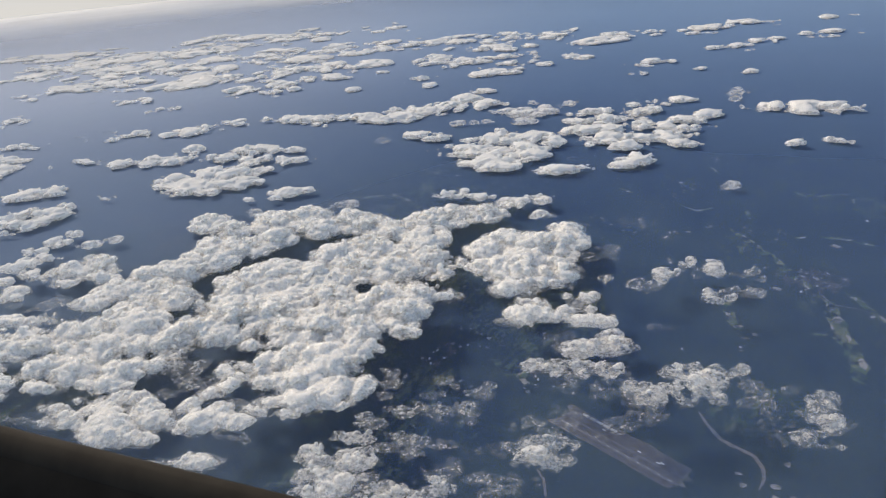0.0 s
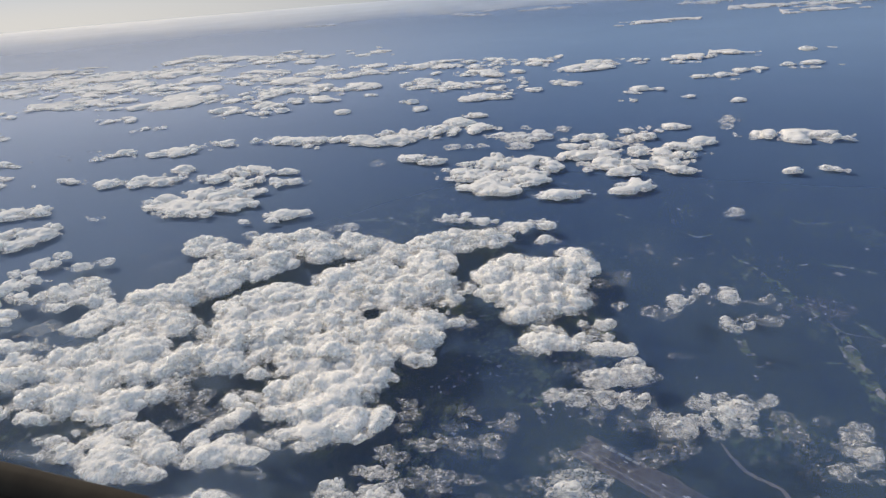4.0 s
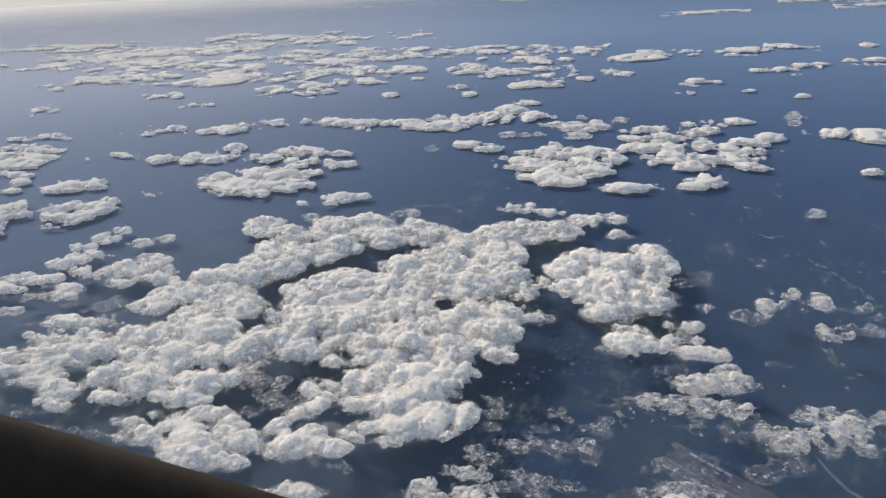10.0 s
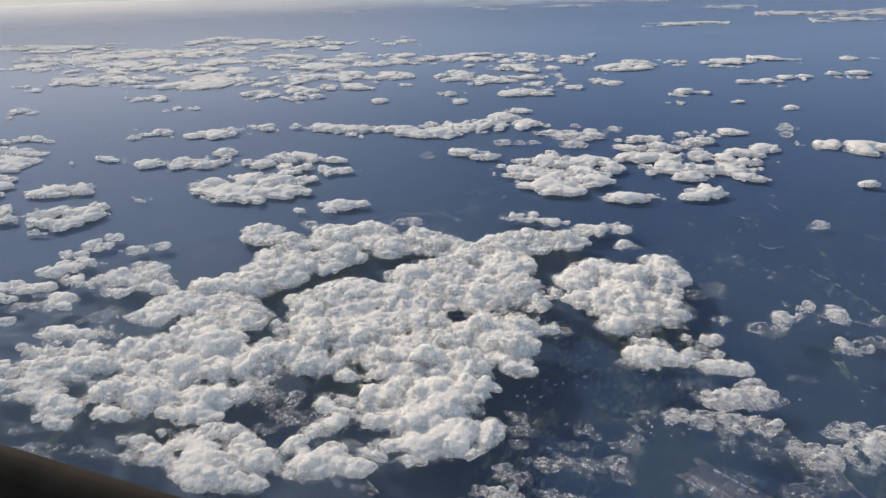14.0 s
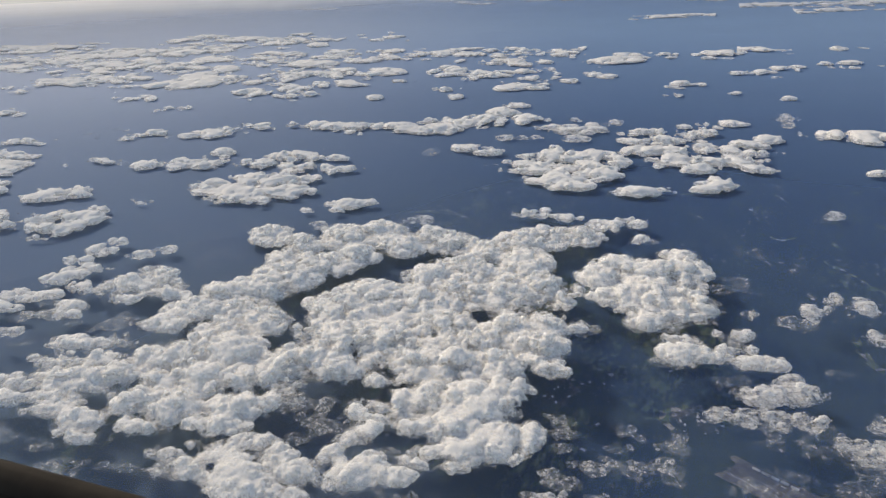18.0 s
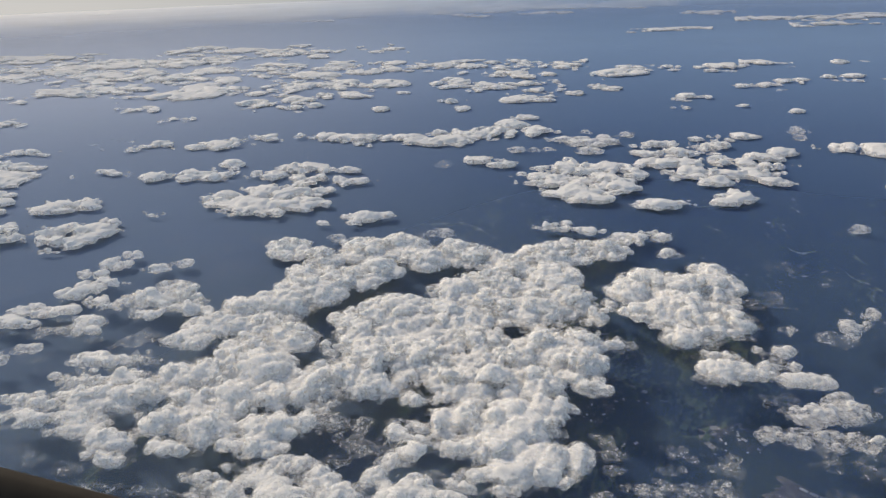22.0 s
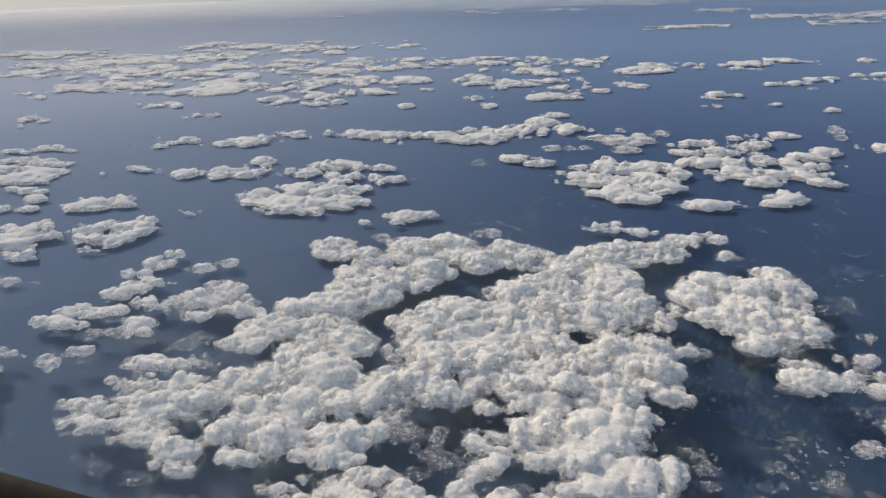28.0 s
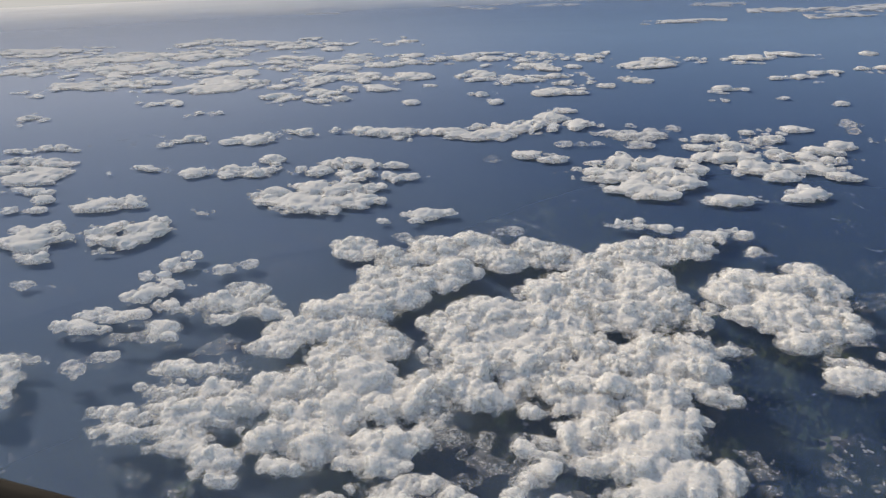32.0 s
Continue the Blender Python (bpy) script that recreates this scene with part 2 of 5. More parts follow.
class Cloud:
    """A heap of cloud: rounded masses in plan, each a heap of puffs on puffs, over a nearly level base."""

    BASE = -3.0
    count = 0

    def __init__(self, height, cover, ragged):
        self.height, self.cover, self.ragged = height, cover, ragged
        self.masses, self.gaps = [], []

    def lobe(self, x, y, a, b, turn):
        self.masses.append((x, y, a, b, radians(turn)))

    def gap(self, x, y, a, b, turn):
        self.gaps.append((x, y, a, b, radians(turn)))

    def open_at(self, x, y):
        """True inside one of the gaps."""
        for cx, cy, a, b, turn in self.gaps:
            c, s = math.cos(turn), math.sin(turn)
            if (((x - cx) * c + (y - cy) * s) / a) ** 2 + ((-(x - cx) * s + (y - cy) * c) / b) ** 2 < 1:
                return True
        return False

    def heap(self, far, rng):
        """Puffs as rows of x, y, z, radius, in a space whose z is stretched so that they are round."""
        size = far / 215.0 if far < 300 else far / 290.0
        least = 1.2 * self.step
        puffs = []
        for cx, cy, a, b, turn in self.masses:
            c, s = math.cos(turn), math.sin(turn)
            big = min(max(0.42 * b, 0.6 * size), 1.75 * size)
            tall = min(self.height, 0.55 * b + 0.6) / self.flat
            for _ in range(max(2, int(2.0 * a * b / big ** 2))):
                u, way = math.sqrt(rng.random()), rng.uniform(0, 2 * math.pi)
                u = u * (1.0 + 0.10 * self.ragged * rng.normal())
                px, py = u * max(a - 0.35 * big, 0.5 * a) * math.cos(way), u * max(b - 0.35 * big, 0.5 * b) * math.sin(way)
                x, y = cx + c * px - s * py, cy + s * px + c * py
                if self.open_at(x, y):
                    continue
                r = big * rng.uniform(0.55, 1.1) * (1.05 - 0.35 * min(u, 1.2))
                z = 0.25 * r + max(tall - 1.25 * r, 0.0) * max(0.0, 1 - u * u) * rng.uniform(0.25, 1.0)
                puffs.append((x, y, z, r))
                for _ in range(5):
                    t, w = rng.uniform(0, 2 * math.pi), rng.uniform(-0.1, 1.0)
                    f = math.sqrt(1 - w * w)
                    q = r * rng.uniform(0.34, 0.62)
                    mx, my, mz = x + 0.9 * r * f * math.cos(t), y + 0.9 * r * f * math.sin(t), z + 0.85 * r * w
                    if q < least or self.open_at(mx, my):
                        continue
                    puffs.append((mx, my, mz, q))
                    for _ in range(3):
                        t, w = rng.uniform(0, 2 * math.pi), rng.uniform(-0.2, 1.0)
                        f = math.sqrt(1 - w * w)
                        p = q * rng.uniform(0.36, 0.6)
                        if p > least:
                            puffs.append((mx + 0.95 * q * f * math.cos(t), my + 0.95 * q * f * math.sin(t), mz + 0.9 * q * w, p))
                if u > 0.72:
                    for _ in range(2):
                        t, q = rng.uniform(0, 2 * math.pi), max(least, r * rng.uniform(0.18, 0.42))
                        away = r * rng.uniform(0.9, 1.0 + 0.9 * self.ragged)
                        sx, sy = x + away * math.cos(t), y + away * math.sin(t)
                        if not self.open_at(sx, sy):
                            puffs.append((sx, sy, rng.uniform(0.2, 0.9) * q + 0.3 * z, q))
        return np.array(puffs)

    def build(self, name, label):
        Cloud.count += 1
        rng = np.random.default_rng(101 * Cloud.count)
        mx, my = np.mean([m[0] for m in self.masses]), np.mean([m[1] for m in self.masses])
        far = math.sqrt(mx * mx + my * my + 1e4)
        self.step = far * 0.0022
        self.flat = min(0.62, 140.0 / far + 0.14)
        self.reach = 1.06 if far < 300 else 1.0
        puffs = self.heap(far, rng)
        step, pad = self.step, 6.0 * self.step
        low = puffs[:, :3].min(0) - puffs[:, 3].max() - 2 * pad
        low[2] = -1.2 - 2 * pad
        high = puffs[:, :3].max(0) + puffs[:, 3].max() + 2 * pad
        shape = np.ceil((high - low) / step).astype(int) + 2
        field = np.full(shape, -pad, np.float32)
        axes = [(low[i] + step * np.arange(shape[i])).astype(np.float32) for i in range(3)]
        for x, y, z, r in puffs:
            lo = np.maximum(np.floor((np.array((x, y, z)) - r - pad - low) / step).astype(int), 0)
            hi = np.minimum(lo + int(2 * (r + pad) / step) + 2, shape)
            dx, dy, dz = (axes[i][lo[i]:hi[i]] - v for i, v in enumerate((x, y, z)))
            d = np.sqrt(dx[:, None, None] ** 2 + dy[None, :, None] ** 2 + dz[None, None, :] ** 2)
            box = field[lo[0]:hi[0], lo[1]:hi[1], lo[2]:hi[2]]
            np.maximum(box, r - d, out=box)
        floor = self.spread(axes, rng)
        np.maximum(field, np.minimum(floor[:, :, None], (0.55 * self.height * np.clip(0.08 + 0.22 * floor / (2.0 * far / 190.0), 0, 0.36)[:, :, None] / self.flat - np.abs(axes[2]))), out=field)
        near = np.clip(2 + 2 * field / pad, 0, 1)
        rough = 0.9 * self.ripple(shape, 2, rng)
        for cell, rise in ((3, 2.0), (5, 3.6), (9, 5.2), (16, 6.0), (30, 4.5)):
            rough += np.float32(rise) * (np.abs(self.ripple(shape, cell, rng)) - 0.26)
        field += np.float32(step) * near * rough
        field = np.maximum(field, -pad)
        field = np.minimum(field, (axes[2] + 0.8)[None, None, :])
        for i in range(3):
            f = np.moveaxis(field, i, 0)
            f[0], f[-1] = -pad, -pad
        return self.mesh(name, label, field, low)

    def spread(self, axes, rng):
        """How far each place of the plan lies inside the cloud's low, torn layer, in metres."""
        x, y = np.meshgrid(axes[0], axes[1], indexing="ij")
        edge = np.full(x.shape, -9.0, np.float32)
        for cx, cy, a, b, turn in self.masses:
            c, s = math.cos(turn), math.sin(turn)
            u = np.hypot(((x - cx) * c + (y - cy) * s) / a, (-(x - cx) * s + (y - cy) * c) / b)
            edge = np.maximum(edge, (self.reach - u) * math.sqrt(a * b))
        for cx, cy, a, b, turn in self.gaps:
            c, s = math.cos(turn), math.sin(turn)
            u = np.hypot(((x - cx) * c + (y - cy) * s) / a, (-(x - cx) * s + (y - cy) * c) / b)
            edge = np.minimum(edge, (u - 0.82) * math.sqrt(a * b))
        torn = 0.0
        for cell, rise in ((6, 1.2), (14, 2.2), (32, 3.2)):
            torn = torn + rise * self.ripple((*x.shape, 1), cell, rng)[:, :, 0]
        return (edge + self.ragged * self.step * torn).astype(np.float32)

    @staticmethod
    def ripple(shape, cell, rng):
        """Smooth unevenness over the whole box, from -1 to 1."""
        out = rng.uniform(-1, 1, [n // cell + 3 for n in shape]).astype(np.float32)
        for axis, n in enumerate(shape):
            p = np.arange(n) / cell
            i = p.astype(int)
            f = (p - i).astype(np.float32)
            f = f * f * (3 - 2 * f)
            out = np.moveaxis(out, axis, 0)
            f = f.reshape((-1, 1, 1))
            out = np.moveaxis(out[i] * (1 - f) + out[i + 1] * f, 0, axis)
        return out

    @staticmethod
    def islands(cell):
        """Numbers the pieces that hang together, the same number for each cell of one piece."""
        mark = np.where(cell, np.arange(1, cell.size + 1).reshape(cell.shape), 0)
        while True:
            wide = np.pad(mark, 1)
            best = mark
            for dx in (0, 1, 2):
                for dy in (0, 1, 2):
                    best = np.maximum(best, wide[dx:dx + cell.shape[0], dy:dy + cell.shape[1]])
            best = np.where(cell, best, 0)
            flat = np.concatenate([[0], best.ravel()])
            for _ in range(4):
                flat = np.where(flat > 0, np.maximum(flat, flat[flat]), 0)
            best = flat[1:].reshape(cell.shape)
            if (best == mark).all():
                return mark
            mark = best

    @staticmethod
    def skin(field, level):
        """The closed surface on which the field has that level: corners in cells and four-sided faces."""
        f = field - level
        inside = f > 0
        n = np.array(f.shape) - 1
        total = np.zeros(n, np.int8)
        for i in (0, 1):
            for j in (0, 1):
                for k in (0, 1):
                    total += inside[i:n[0] + i, j:n[1] + j, k:n[2] + k]
        cells = np.argwhere((total > 0) & (total < 8))
        number = np.full(n, -1, np.int32)
        number[tuple(cells.T)] = np.arange(len(cells))
        corner = np.array([(i, j, k) for i in (0, 1) for j in (0, 1) for k in (0, 1)])
        value = np.stack([f[tuple((cells + c).T)] for c in corner], 1)
        spot, hits = np.zeros((len(cells), 3), np.float32), np.zeros(len(cells), np.float32)
        for p in range(8):
            for q in (p + 1, p + 2, p + 4):
                if q < 8 and abs(corner[p] - corner[q]).sum() == 1:
                    a, b = value[:, p], value[:, q]
                    cross = (a > 0) != (b > 0)
                    w = np.where(cross, a / np.where(cross, a - b, 1), 0)
                    spot += np.where(cross[:, None], corner[p] + w[:, None] * (corner[q] - corner[p]), 0)
                    hits += cross
        spot = cells + spot / hits[:, None]
        quads = []
        for axis in range(3):
            u, v = (axis + 1) % 3, (axis + 2) % 3
            a = np.moveaxis(inside, axis, 0)
            edge = np.moveaxis(a[1:] != a[:-1], 0, axis)
            at = np.argwhere(edge)
            at = at[(at[:, u] > 0) & (at[:, v] > 0) & (at[:, u] < n[u]) & (at[:, v] < n[v])]
            up = inside[tuple(at.T)]
            du, dv = np.eye(3, dtype=int)[u], np.eye(3, dtype=int)[v]
            ring = np.stack([number[tuple((at - o).T)] for o in (du * 0, du, du + dv, dv)], 1)
            quads += [ring[up], ring[~up][:, ::-1]]
        return spot, np.concatenate(quads), cells

    def piece(self, name, spot, quads, low, step, material, deep):
        used, quads = np.unique(quads, return_inverse=True)
        quads = quads.reshape(-1, 4)
        column = deep[tuple((spot[used, :2] * (step / self.step)).astype(int).T)]
        verts = low + spot[used] * step
        verts[:, 2] = self.BASE + verts[:, 2] * self.flat
        me = bpy.data.meshes.new(name)
        me.vertices.add(len(verts))
        me.vertices.foreach_set("co", verts.astype(np.float32).ravel())
        me.loops.add(quads.size)
        me.loops.foreach_set("vertex_index", quads.astype(np.int32).ravel())
        me.polygons.add(len(quads))
        me.polygons.foreach_set("loop_start", np.arange(0, quads.size, 4, dtype=np.int32))
        me.update(calc_edges=True)
        for key, value in (("cover", np.full(len(verts), self.cover)), ("thickness", column / min(1.25, self.step / 0.36)), ("spread", np.full(len(verts), 0.36 / self.step))):
            layer = me.attributes.new(key, "FLOAT", "POINT")
            layer.data.foreach_set("value", value.astype(np.float32))
        me.materials.append(material)
        me.shade_smooth()
        return new(name, me)

    def mesh(self, name, label, field, low):
        step = self.step
        deep = (field > 0).sum(2) * step * self.flat
        for _ in range(2):
            wide = np.pad(deep, 1, mode="edge")
            deep = 0.5 * deep + 0.125 * (wide[2:, 1:-1] + wide[:-2, 1:-1] + wide[1:-1, 2:] + wide[1:-1, :-2])
        spot, quads, cells = self.skin(field, 0.0)
        plan = np.zeros(field.shape[:2], bool)
        plan[cells[:, 0], cells[:, 1]] = True
        mark = self.islands(plan)
        owner = mark[cells[:, 0], cells[:, 1]][quads[:, 0]]
        found, sizes = np.unique(owner, return_counts=True)
        order = np.argsort(-sizes)
        apart = [found[i] for i in order[1:PUFFS_MOST] if sizes[i] >= 14]
        body = tagged(self.piece(name, spot, quads[owner == found[order[0]]], low, step, CLOUD, deep), label, "cloud", "clouds over the land")
        for i in apart:
            self.piece("puff", spot, quads[owner == i], low, step, CLOUD, deep).parent = body
        if self.cover < 0.85 or step > 0.66:
            return body
        coarse = field[::2, ::2, ::2]
        rng = np.random.default_rng(Cloud.count)
        veil = np.clip(3 + coarse / step, 0, 1)
        coarse = coarse + np.float32(step) * veil * (1.6 * self.ripple(coarse.shape, 2, rng) + 1.6 * self.ripple(coarse.shape, 5, rng))
        for level, material, text in ((-0.9, MANTLE, "soft outer mantle"), (-1.9, MIST, "thin misty fringe")):
            spot, quads, cells = self.skin(coarse, level * step)
            ob = self.piece("mantle" if material is MANTLE else "fringe", spot, quads, low, 2 * step, material, deep)
            ob.parent = body
            ob["label"] = text
        return body


# clouds, each heaped up from a few rounded masses
c = Cloud(3.4, 1.00, 1.3)
c.lobe(95.4, 1802.2, 23.3, 16.1, 95)
c.lobe(116.3, 1806.9, 22.4, 14.8, 88)
c.lobe(137.1, 1792.9, 40.9, 20.3, 95)
c.lobe(154.7, 1794.4, 27.2, 15.2, 100)
c.lobe(181.1, 1823.1, 32.5, 15.9, 96)
c.lobe(188.9, 1783.1, 30.9, 17.0, 99)
c.lobe(218.1, 1818.2, 23.0, 18.1, 90)
c.lobe(249.5, 1804.3, 19.0, 15.2, 105)
c.build("cloud", "thin white cloud drifting far over hazy land")
c = Cloud(3.4, 1.00, 1.3)
c.lobe(189.2, 1567.9, 14.3, 9.0, 172)
c.lobe(200.8, 1584.9, 15.0, 9.1, 185)
c.lobe(192.4, 1592.6, 15.7, 14.4, 182)
c.lobe(186.7, 1609.5, 18.6, 13.3, 173)
c.lobe(209.2, 1623.1, 20.9, 9.0, 167)
c.lobe(199.9, 1632.1, 14.5, 13.2, 76)
c.lobe(200.8, 1650.8, 11.6, 11.5, 164)
c.build("cloud", "thin white cloud drifting far over hazy land")
c = Cloud(3.4, 1.00, 1.3)
c.lobe(-126.7, 1467.5, 9.4, 9.0, 13)
c.lobe(-114.1, 1471.3, 14.0, 7.0, 86)
c.lobe(-99.7, 1476.0, 11.0, 9.6, 100)
c.lobe(-95.7, 1473.0, 9.6, 7.6, 90)
c.lobe(-81.1, 1471.4, 11.7, 9.2, 93)
c.lobe(-71.2, 1467.2, 10.7, 6.8, 102)
c.build("cloud", "thin white cloud drifting far over hazy land")
c = Cloud(3.4, 1.00, 1.3)
c.lobe(279.9, 1751.1, 17.7, 16.2, 180)
c.lobe(279.3, 1774.1, 18.9, 16.1, 170)
c.lobe(285.1, 1792.9, 31.1, 14.4, 185)
c.lobe(297.0, 1800.6, 23.1, 13.1, 170)
c.lobe(293.7, 1818.6, 26.9, 9.6, 158)
c.lobe(293.3, 1838.0, 20.1, 12.7, 174)
c.lobe(293.6, 1861.3, 22.6, 11.6, 164)
c.lobe(303.9, 1871.1, 17.8, 16.4, 164)
c.build("cloud", "thin white cloud drifting far over hazy land")
c = Cloud(3.4, 0.80, 1.3)
c.lobe(-2048.8, 2899.2, 804.4, 544.5, -12)
c.lobe(-908.9, 2910.0, 689.4, 320.1, -13)
c.lobe(-2958.4, 2710.0, 751.5, 371.9, -27)
c.lobe(-2214.1, 3698.7, 1400.6, 560.4, 8)
c.build("cloud", "thin white cloud drifting far over hazy land")
c = Cloud(1.2, 0.90, 1.0)
c.lobe(11.1, 208.8, 1.7, 1.4, 15)
c.build("cumulus_cloud", "small white cumulus puff above dark land")
c = Cloud(2.2, 0.43, 1.1)
c.lobe(34.1, 180.0, 4.2, 0.9, 21)
c.build("cloud_wisp", "thin ragged wisp of pale grey cloud")
c = Cloud(1.9, 0.37, 1.2)
c.lobe(10.5, 260.0, 5.5, 1.7, 9)
c.build("cloud_wisp", "thin ragged wisp of pale grey cloud")
c = Cloud(2.2, 0.37, 1.1)
c.lobe(18.3, 258.9, 5.6, 2.1, 25)
c.build("cloud_wisp", "thin ragged wisp of pale grey cloud")
c = Cloud(2.2, 0.37, 1.1)
c.lobe(26.9, 248.6, 5.7, 1.4, -18)
c.build("cloud_wisp", "thin ragged wisp of pale grey cloud")
c = Cloud(3.8, 0.95, 1.0)
c.lobe(-230.7, 112.9, 9.1, 3.4, -34)
c.lobe(-221.2, 103.6, 5.5, 3.1, -7)
c.build("cumulus_cloud", "small white cumulus puff above dark land")
c = Cloud(1.8, 0.43, 1.1)
c.lobe(-150.9, 89.5, 3.1, 0.6, 17)
c.build("cloud_wisp", "thin ragged wisp of pale grey cloud")
c = Cloud(1.0, 0.37, 1.2)
c.lobe(-163.9, 89.9, 2.2, 1.4, -18)
c.build("cloud_wisp", "thin ragged wisp of pale grey cloud")
c = Cloud(2.3, 0.90, 1.2)
c.lobe(-238.9, 119.5, 3.6, 1.1, 12)
c.build("cumulus_cloud", "small white cumulus puff above dark land")
c = Cloud(4.4, 1.00, 1.0)
c.lobe(-175.1, 225.8, 11.5, 8.2, 147)
c.lobe(-158.4, 220.6, 10.1, 6.6, 133)
c.lobe(-157.2, 205.7, 7.8, 5.9, 153)
c.lobe(-144.8, 234.1, 13.3, 9.2, 129)
c.lobe(-132.4, 240.9, 13.6, 11.3, 140)
c.lobe(-118.3, 231.6, 10.8, 8.9, 129)
c.lobe(-110.2, 242.2, 8.4, 7.7, 158)
c.lobe(-99.7, 239.9, 10.8, 9.4, 120)
c.lobe(-139.5, 205.1, 13.5, 9.9, 178)
c.lobe(-146.5, 192.4, 13.1, 9.1, 179)
c.lobe(-130.8, 216.1, 9.6, 8.0, 157)
c.lobe(-84.9, 215.3, 12.3, 11.2, -171)
c.lobe(-95.1, 207.3, 10.2, 9.2, 177)
c.lobe(-81.4, 232.8, 9.8, 8.6, 105)
c.lobe(-71.7, 247.6, 11.9, 11.0, 88)
c.lobe(-62.2, 256.7, 9.9, 8.8, 82)
c.lobe(-51.4, 259.6, 9.0, 7.1, -153)
c.lobe(-44.0, 271.6, 5.7, 3.7, -159)
c.lobe(-66.6, 225.8, 14.2, 10.2, 100)
c.lobe(-55.0, 209.2, 9.9, 7.5, 94)
c.lobe(-46.5, 201.9, 5.4, 3.9, 92)
c.lobe(-64.9, 201.7, 13.9, 9.4, 102)
c.lobe(-107.0, 184.9, 15.7, 13.2, 174)
c.lobe(-91.0, 185.3, 13.5, 12.5, 150)
c.lobe(-81.2, 197.0, 11.8, 11.3, 126)
c.lobe(-114.3, 174.2, 13.4, 10.6, 137)
c.lobe(-151.7, 178.6, 12.7, 8.3, -179)
c.lobe(-162.0, 173.2, 8.6, 5.5, 179)
c.lobe(-161.3, 160.1, 10.9, 5.8, -173)
c.lobe(-163.8, 148.1, 8.1, 4.5, -175)
c.lobe(-144.8, 165.1, 9.9, 6.5, -179)
c.lobe(-133.2, 160.4, 8.9, 6.5, 170)
c.lobe(-142.1, 152.0, 9.4, 5.8, -176)
c.lobe(-114.0, 158.7, 9.0, 5.9, 128)
c.lobe(-102.6, 155.1, 13.0, 10.9, 150)
c.lobe(-88.3, 159.5, 12.4, 11.2, 145)
c.lobe(-79.0, 173.0, 10.4, 9.5, -175)
c.lobe(-65.8, 164.7, 9.7, 9.1, -158)
c.lobe(-56.9, 176.1, 10.1, 9.1, -147)
c.lobe(-48.0, 182.4, 8.5, 5.9, -157)
c.lobe(-38.9, 183.3, 5.8, 2.3, -161)
c.lobe(-47.0, 168.9, 7.9, 6.9, 78)
c.lobe(-55.4, 156.9, 9.2, 7.6, -156)
c.lobe(-65.7, 153.7, 9.3, 7.6, -163)
c.lobe(-76.6, 151.8, 8.0, 7.6, 157)
c.lobe(-43.0, 160.7, 4.5, 4.0, -126)
c.lobe(-38.7, 157.7, 3.0, 1.2, -161)
c.lobe(-108.4, 141.9, 10.0, 7.6, 178)
c.lobe(-97.5, 141.3, 7.9, 5.2, -170)
c.lobe(-112.2, 136.1, 7.0, 5.5, 160)
c.lobe(-131.3, 139.6, 10.8, 7.7, 173)
c.lobe(-142.4, 141.2, 9.4, 6.4, 172)
c.lobe(-142.0, 133.0, 9.5, 6.5, 166)
c.lobe(-152.7, 131.3, 8.1, 4.8, -179)
c.lobe(-119.5, 128.0, 8.1, 5.5, -180)
c.lobe(-129.9, 124.8, 10.0, 6.6, 177)
c.lobe(-139.4, 120.3, 7.9, 5.2, 156)
c.lobe(-110.0, 129.6, 7.0, 3.7, -169)
c.lobe(-171.9, 133.8, 8.1, 2.8, -167)
c.lobe(-183.2, 129.7, 8.2, 2.8, -167)
c.lobe(-177.7, 120.3, 8.9, 4.1, -173)
c.lobe(-166.4, 123.8, 7.3, 4.0, -179)
c.lobe(-156.8, 119.2, 7.8, 4.3, -177)
c.lobe(-169.1, 112.4, 10.2, 4.7, -173)
c.lobe(-180.1, 107.5, 8.3, 2.9, -168)
c.lobe(-178.6, 101.1, 6.8, 3.3, -176)
c.lobe(-162.8, 104.8, 7.2, 3.3, -172)
c.lobe(-161.5, 114.8, 9.2, 4.2, -172)
c.lobe(-163.5, 100.2, 4.6, 1.4, -166)
c.lobe(-139.3, 109.7, 8.3, 5.2, 174)
c.lobe(-129.5, 112.8, 8.6, 5.8, 164)
c.lobe(-131.0, 104.3, 7.1, 2.2, -165)
c.lobe(-119.4, 108.8, 4.5, 2.9, 180)
c.lobe(-113.5, 116.7, 7.8, 5.7, 171)
c.lobe(-113.4, 109.5, 5.7, 3.0, -170)
c.lobe(-107.9, 119.7, 5.4, 4.0, 172)
c.lobe(-148.7, 100.5, 6.0, 3.3, -179)
c.lobe(-145.1, 95.2, 3.6, 1.6, -170)
c.lobe(-73.3, 130.8, 5.9, 5.5, 148)
c.lobe(-64.7, 136.0, 8.5, 7.6, -166)
c.lobe(-56.2, 137.5, 7.5, 7.0, 94)
c.lobe(-58.5, 126.1, 6.6, 5.1, -162)
c.lobe(-48.8, 136.2, 5.6, 4.7, 93)
c.lobe(-44.0, 127.6, 5.5, 4.8, -143)
c.lobe(-46.2, 120.6, 6.0, 4.5, -157)
c.lobe(-51.2, 120.0, 5.0, 2.7, -161)
c.lobe(-40.1, 127.8, 4.9, 3.2, 97)
c.lobe(-48.3, 146.4, 5.8, 3.6, -159)
c.lobe(-75.6, 122.2, 4.8, 3.0, -166)
c.lobe(-82.1, 124.8, 3.7, 2.7, -172)
c.lobe(-65.2, 125.1, 5.4, 3.5, -164)
c.lobe(-83.2, 139.5, 3.0, 1.7, -165)
c.gap(-109.0, 220.5, 3.9, 2.2, -167)
c.gap(-116.2, 200.2, 4.9, 1.5, -165)
c.gap(-122.8, 164.4, 7.0, 1.8, 121)
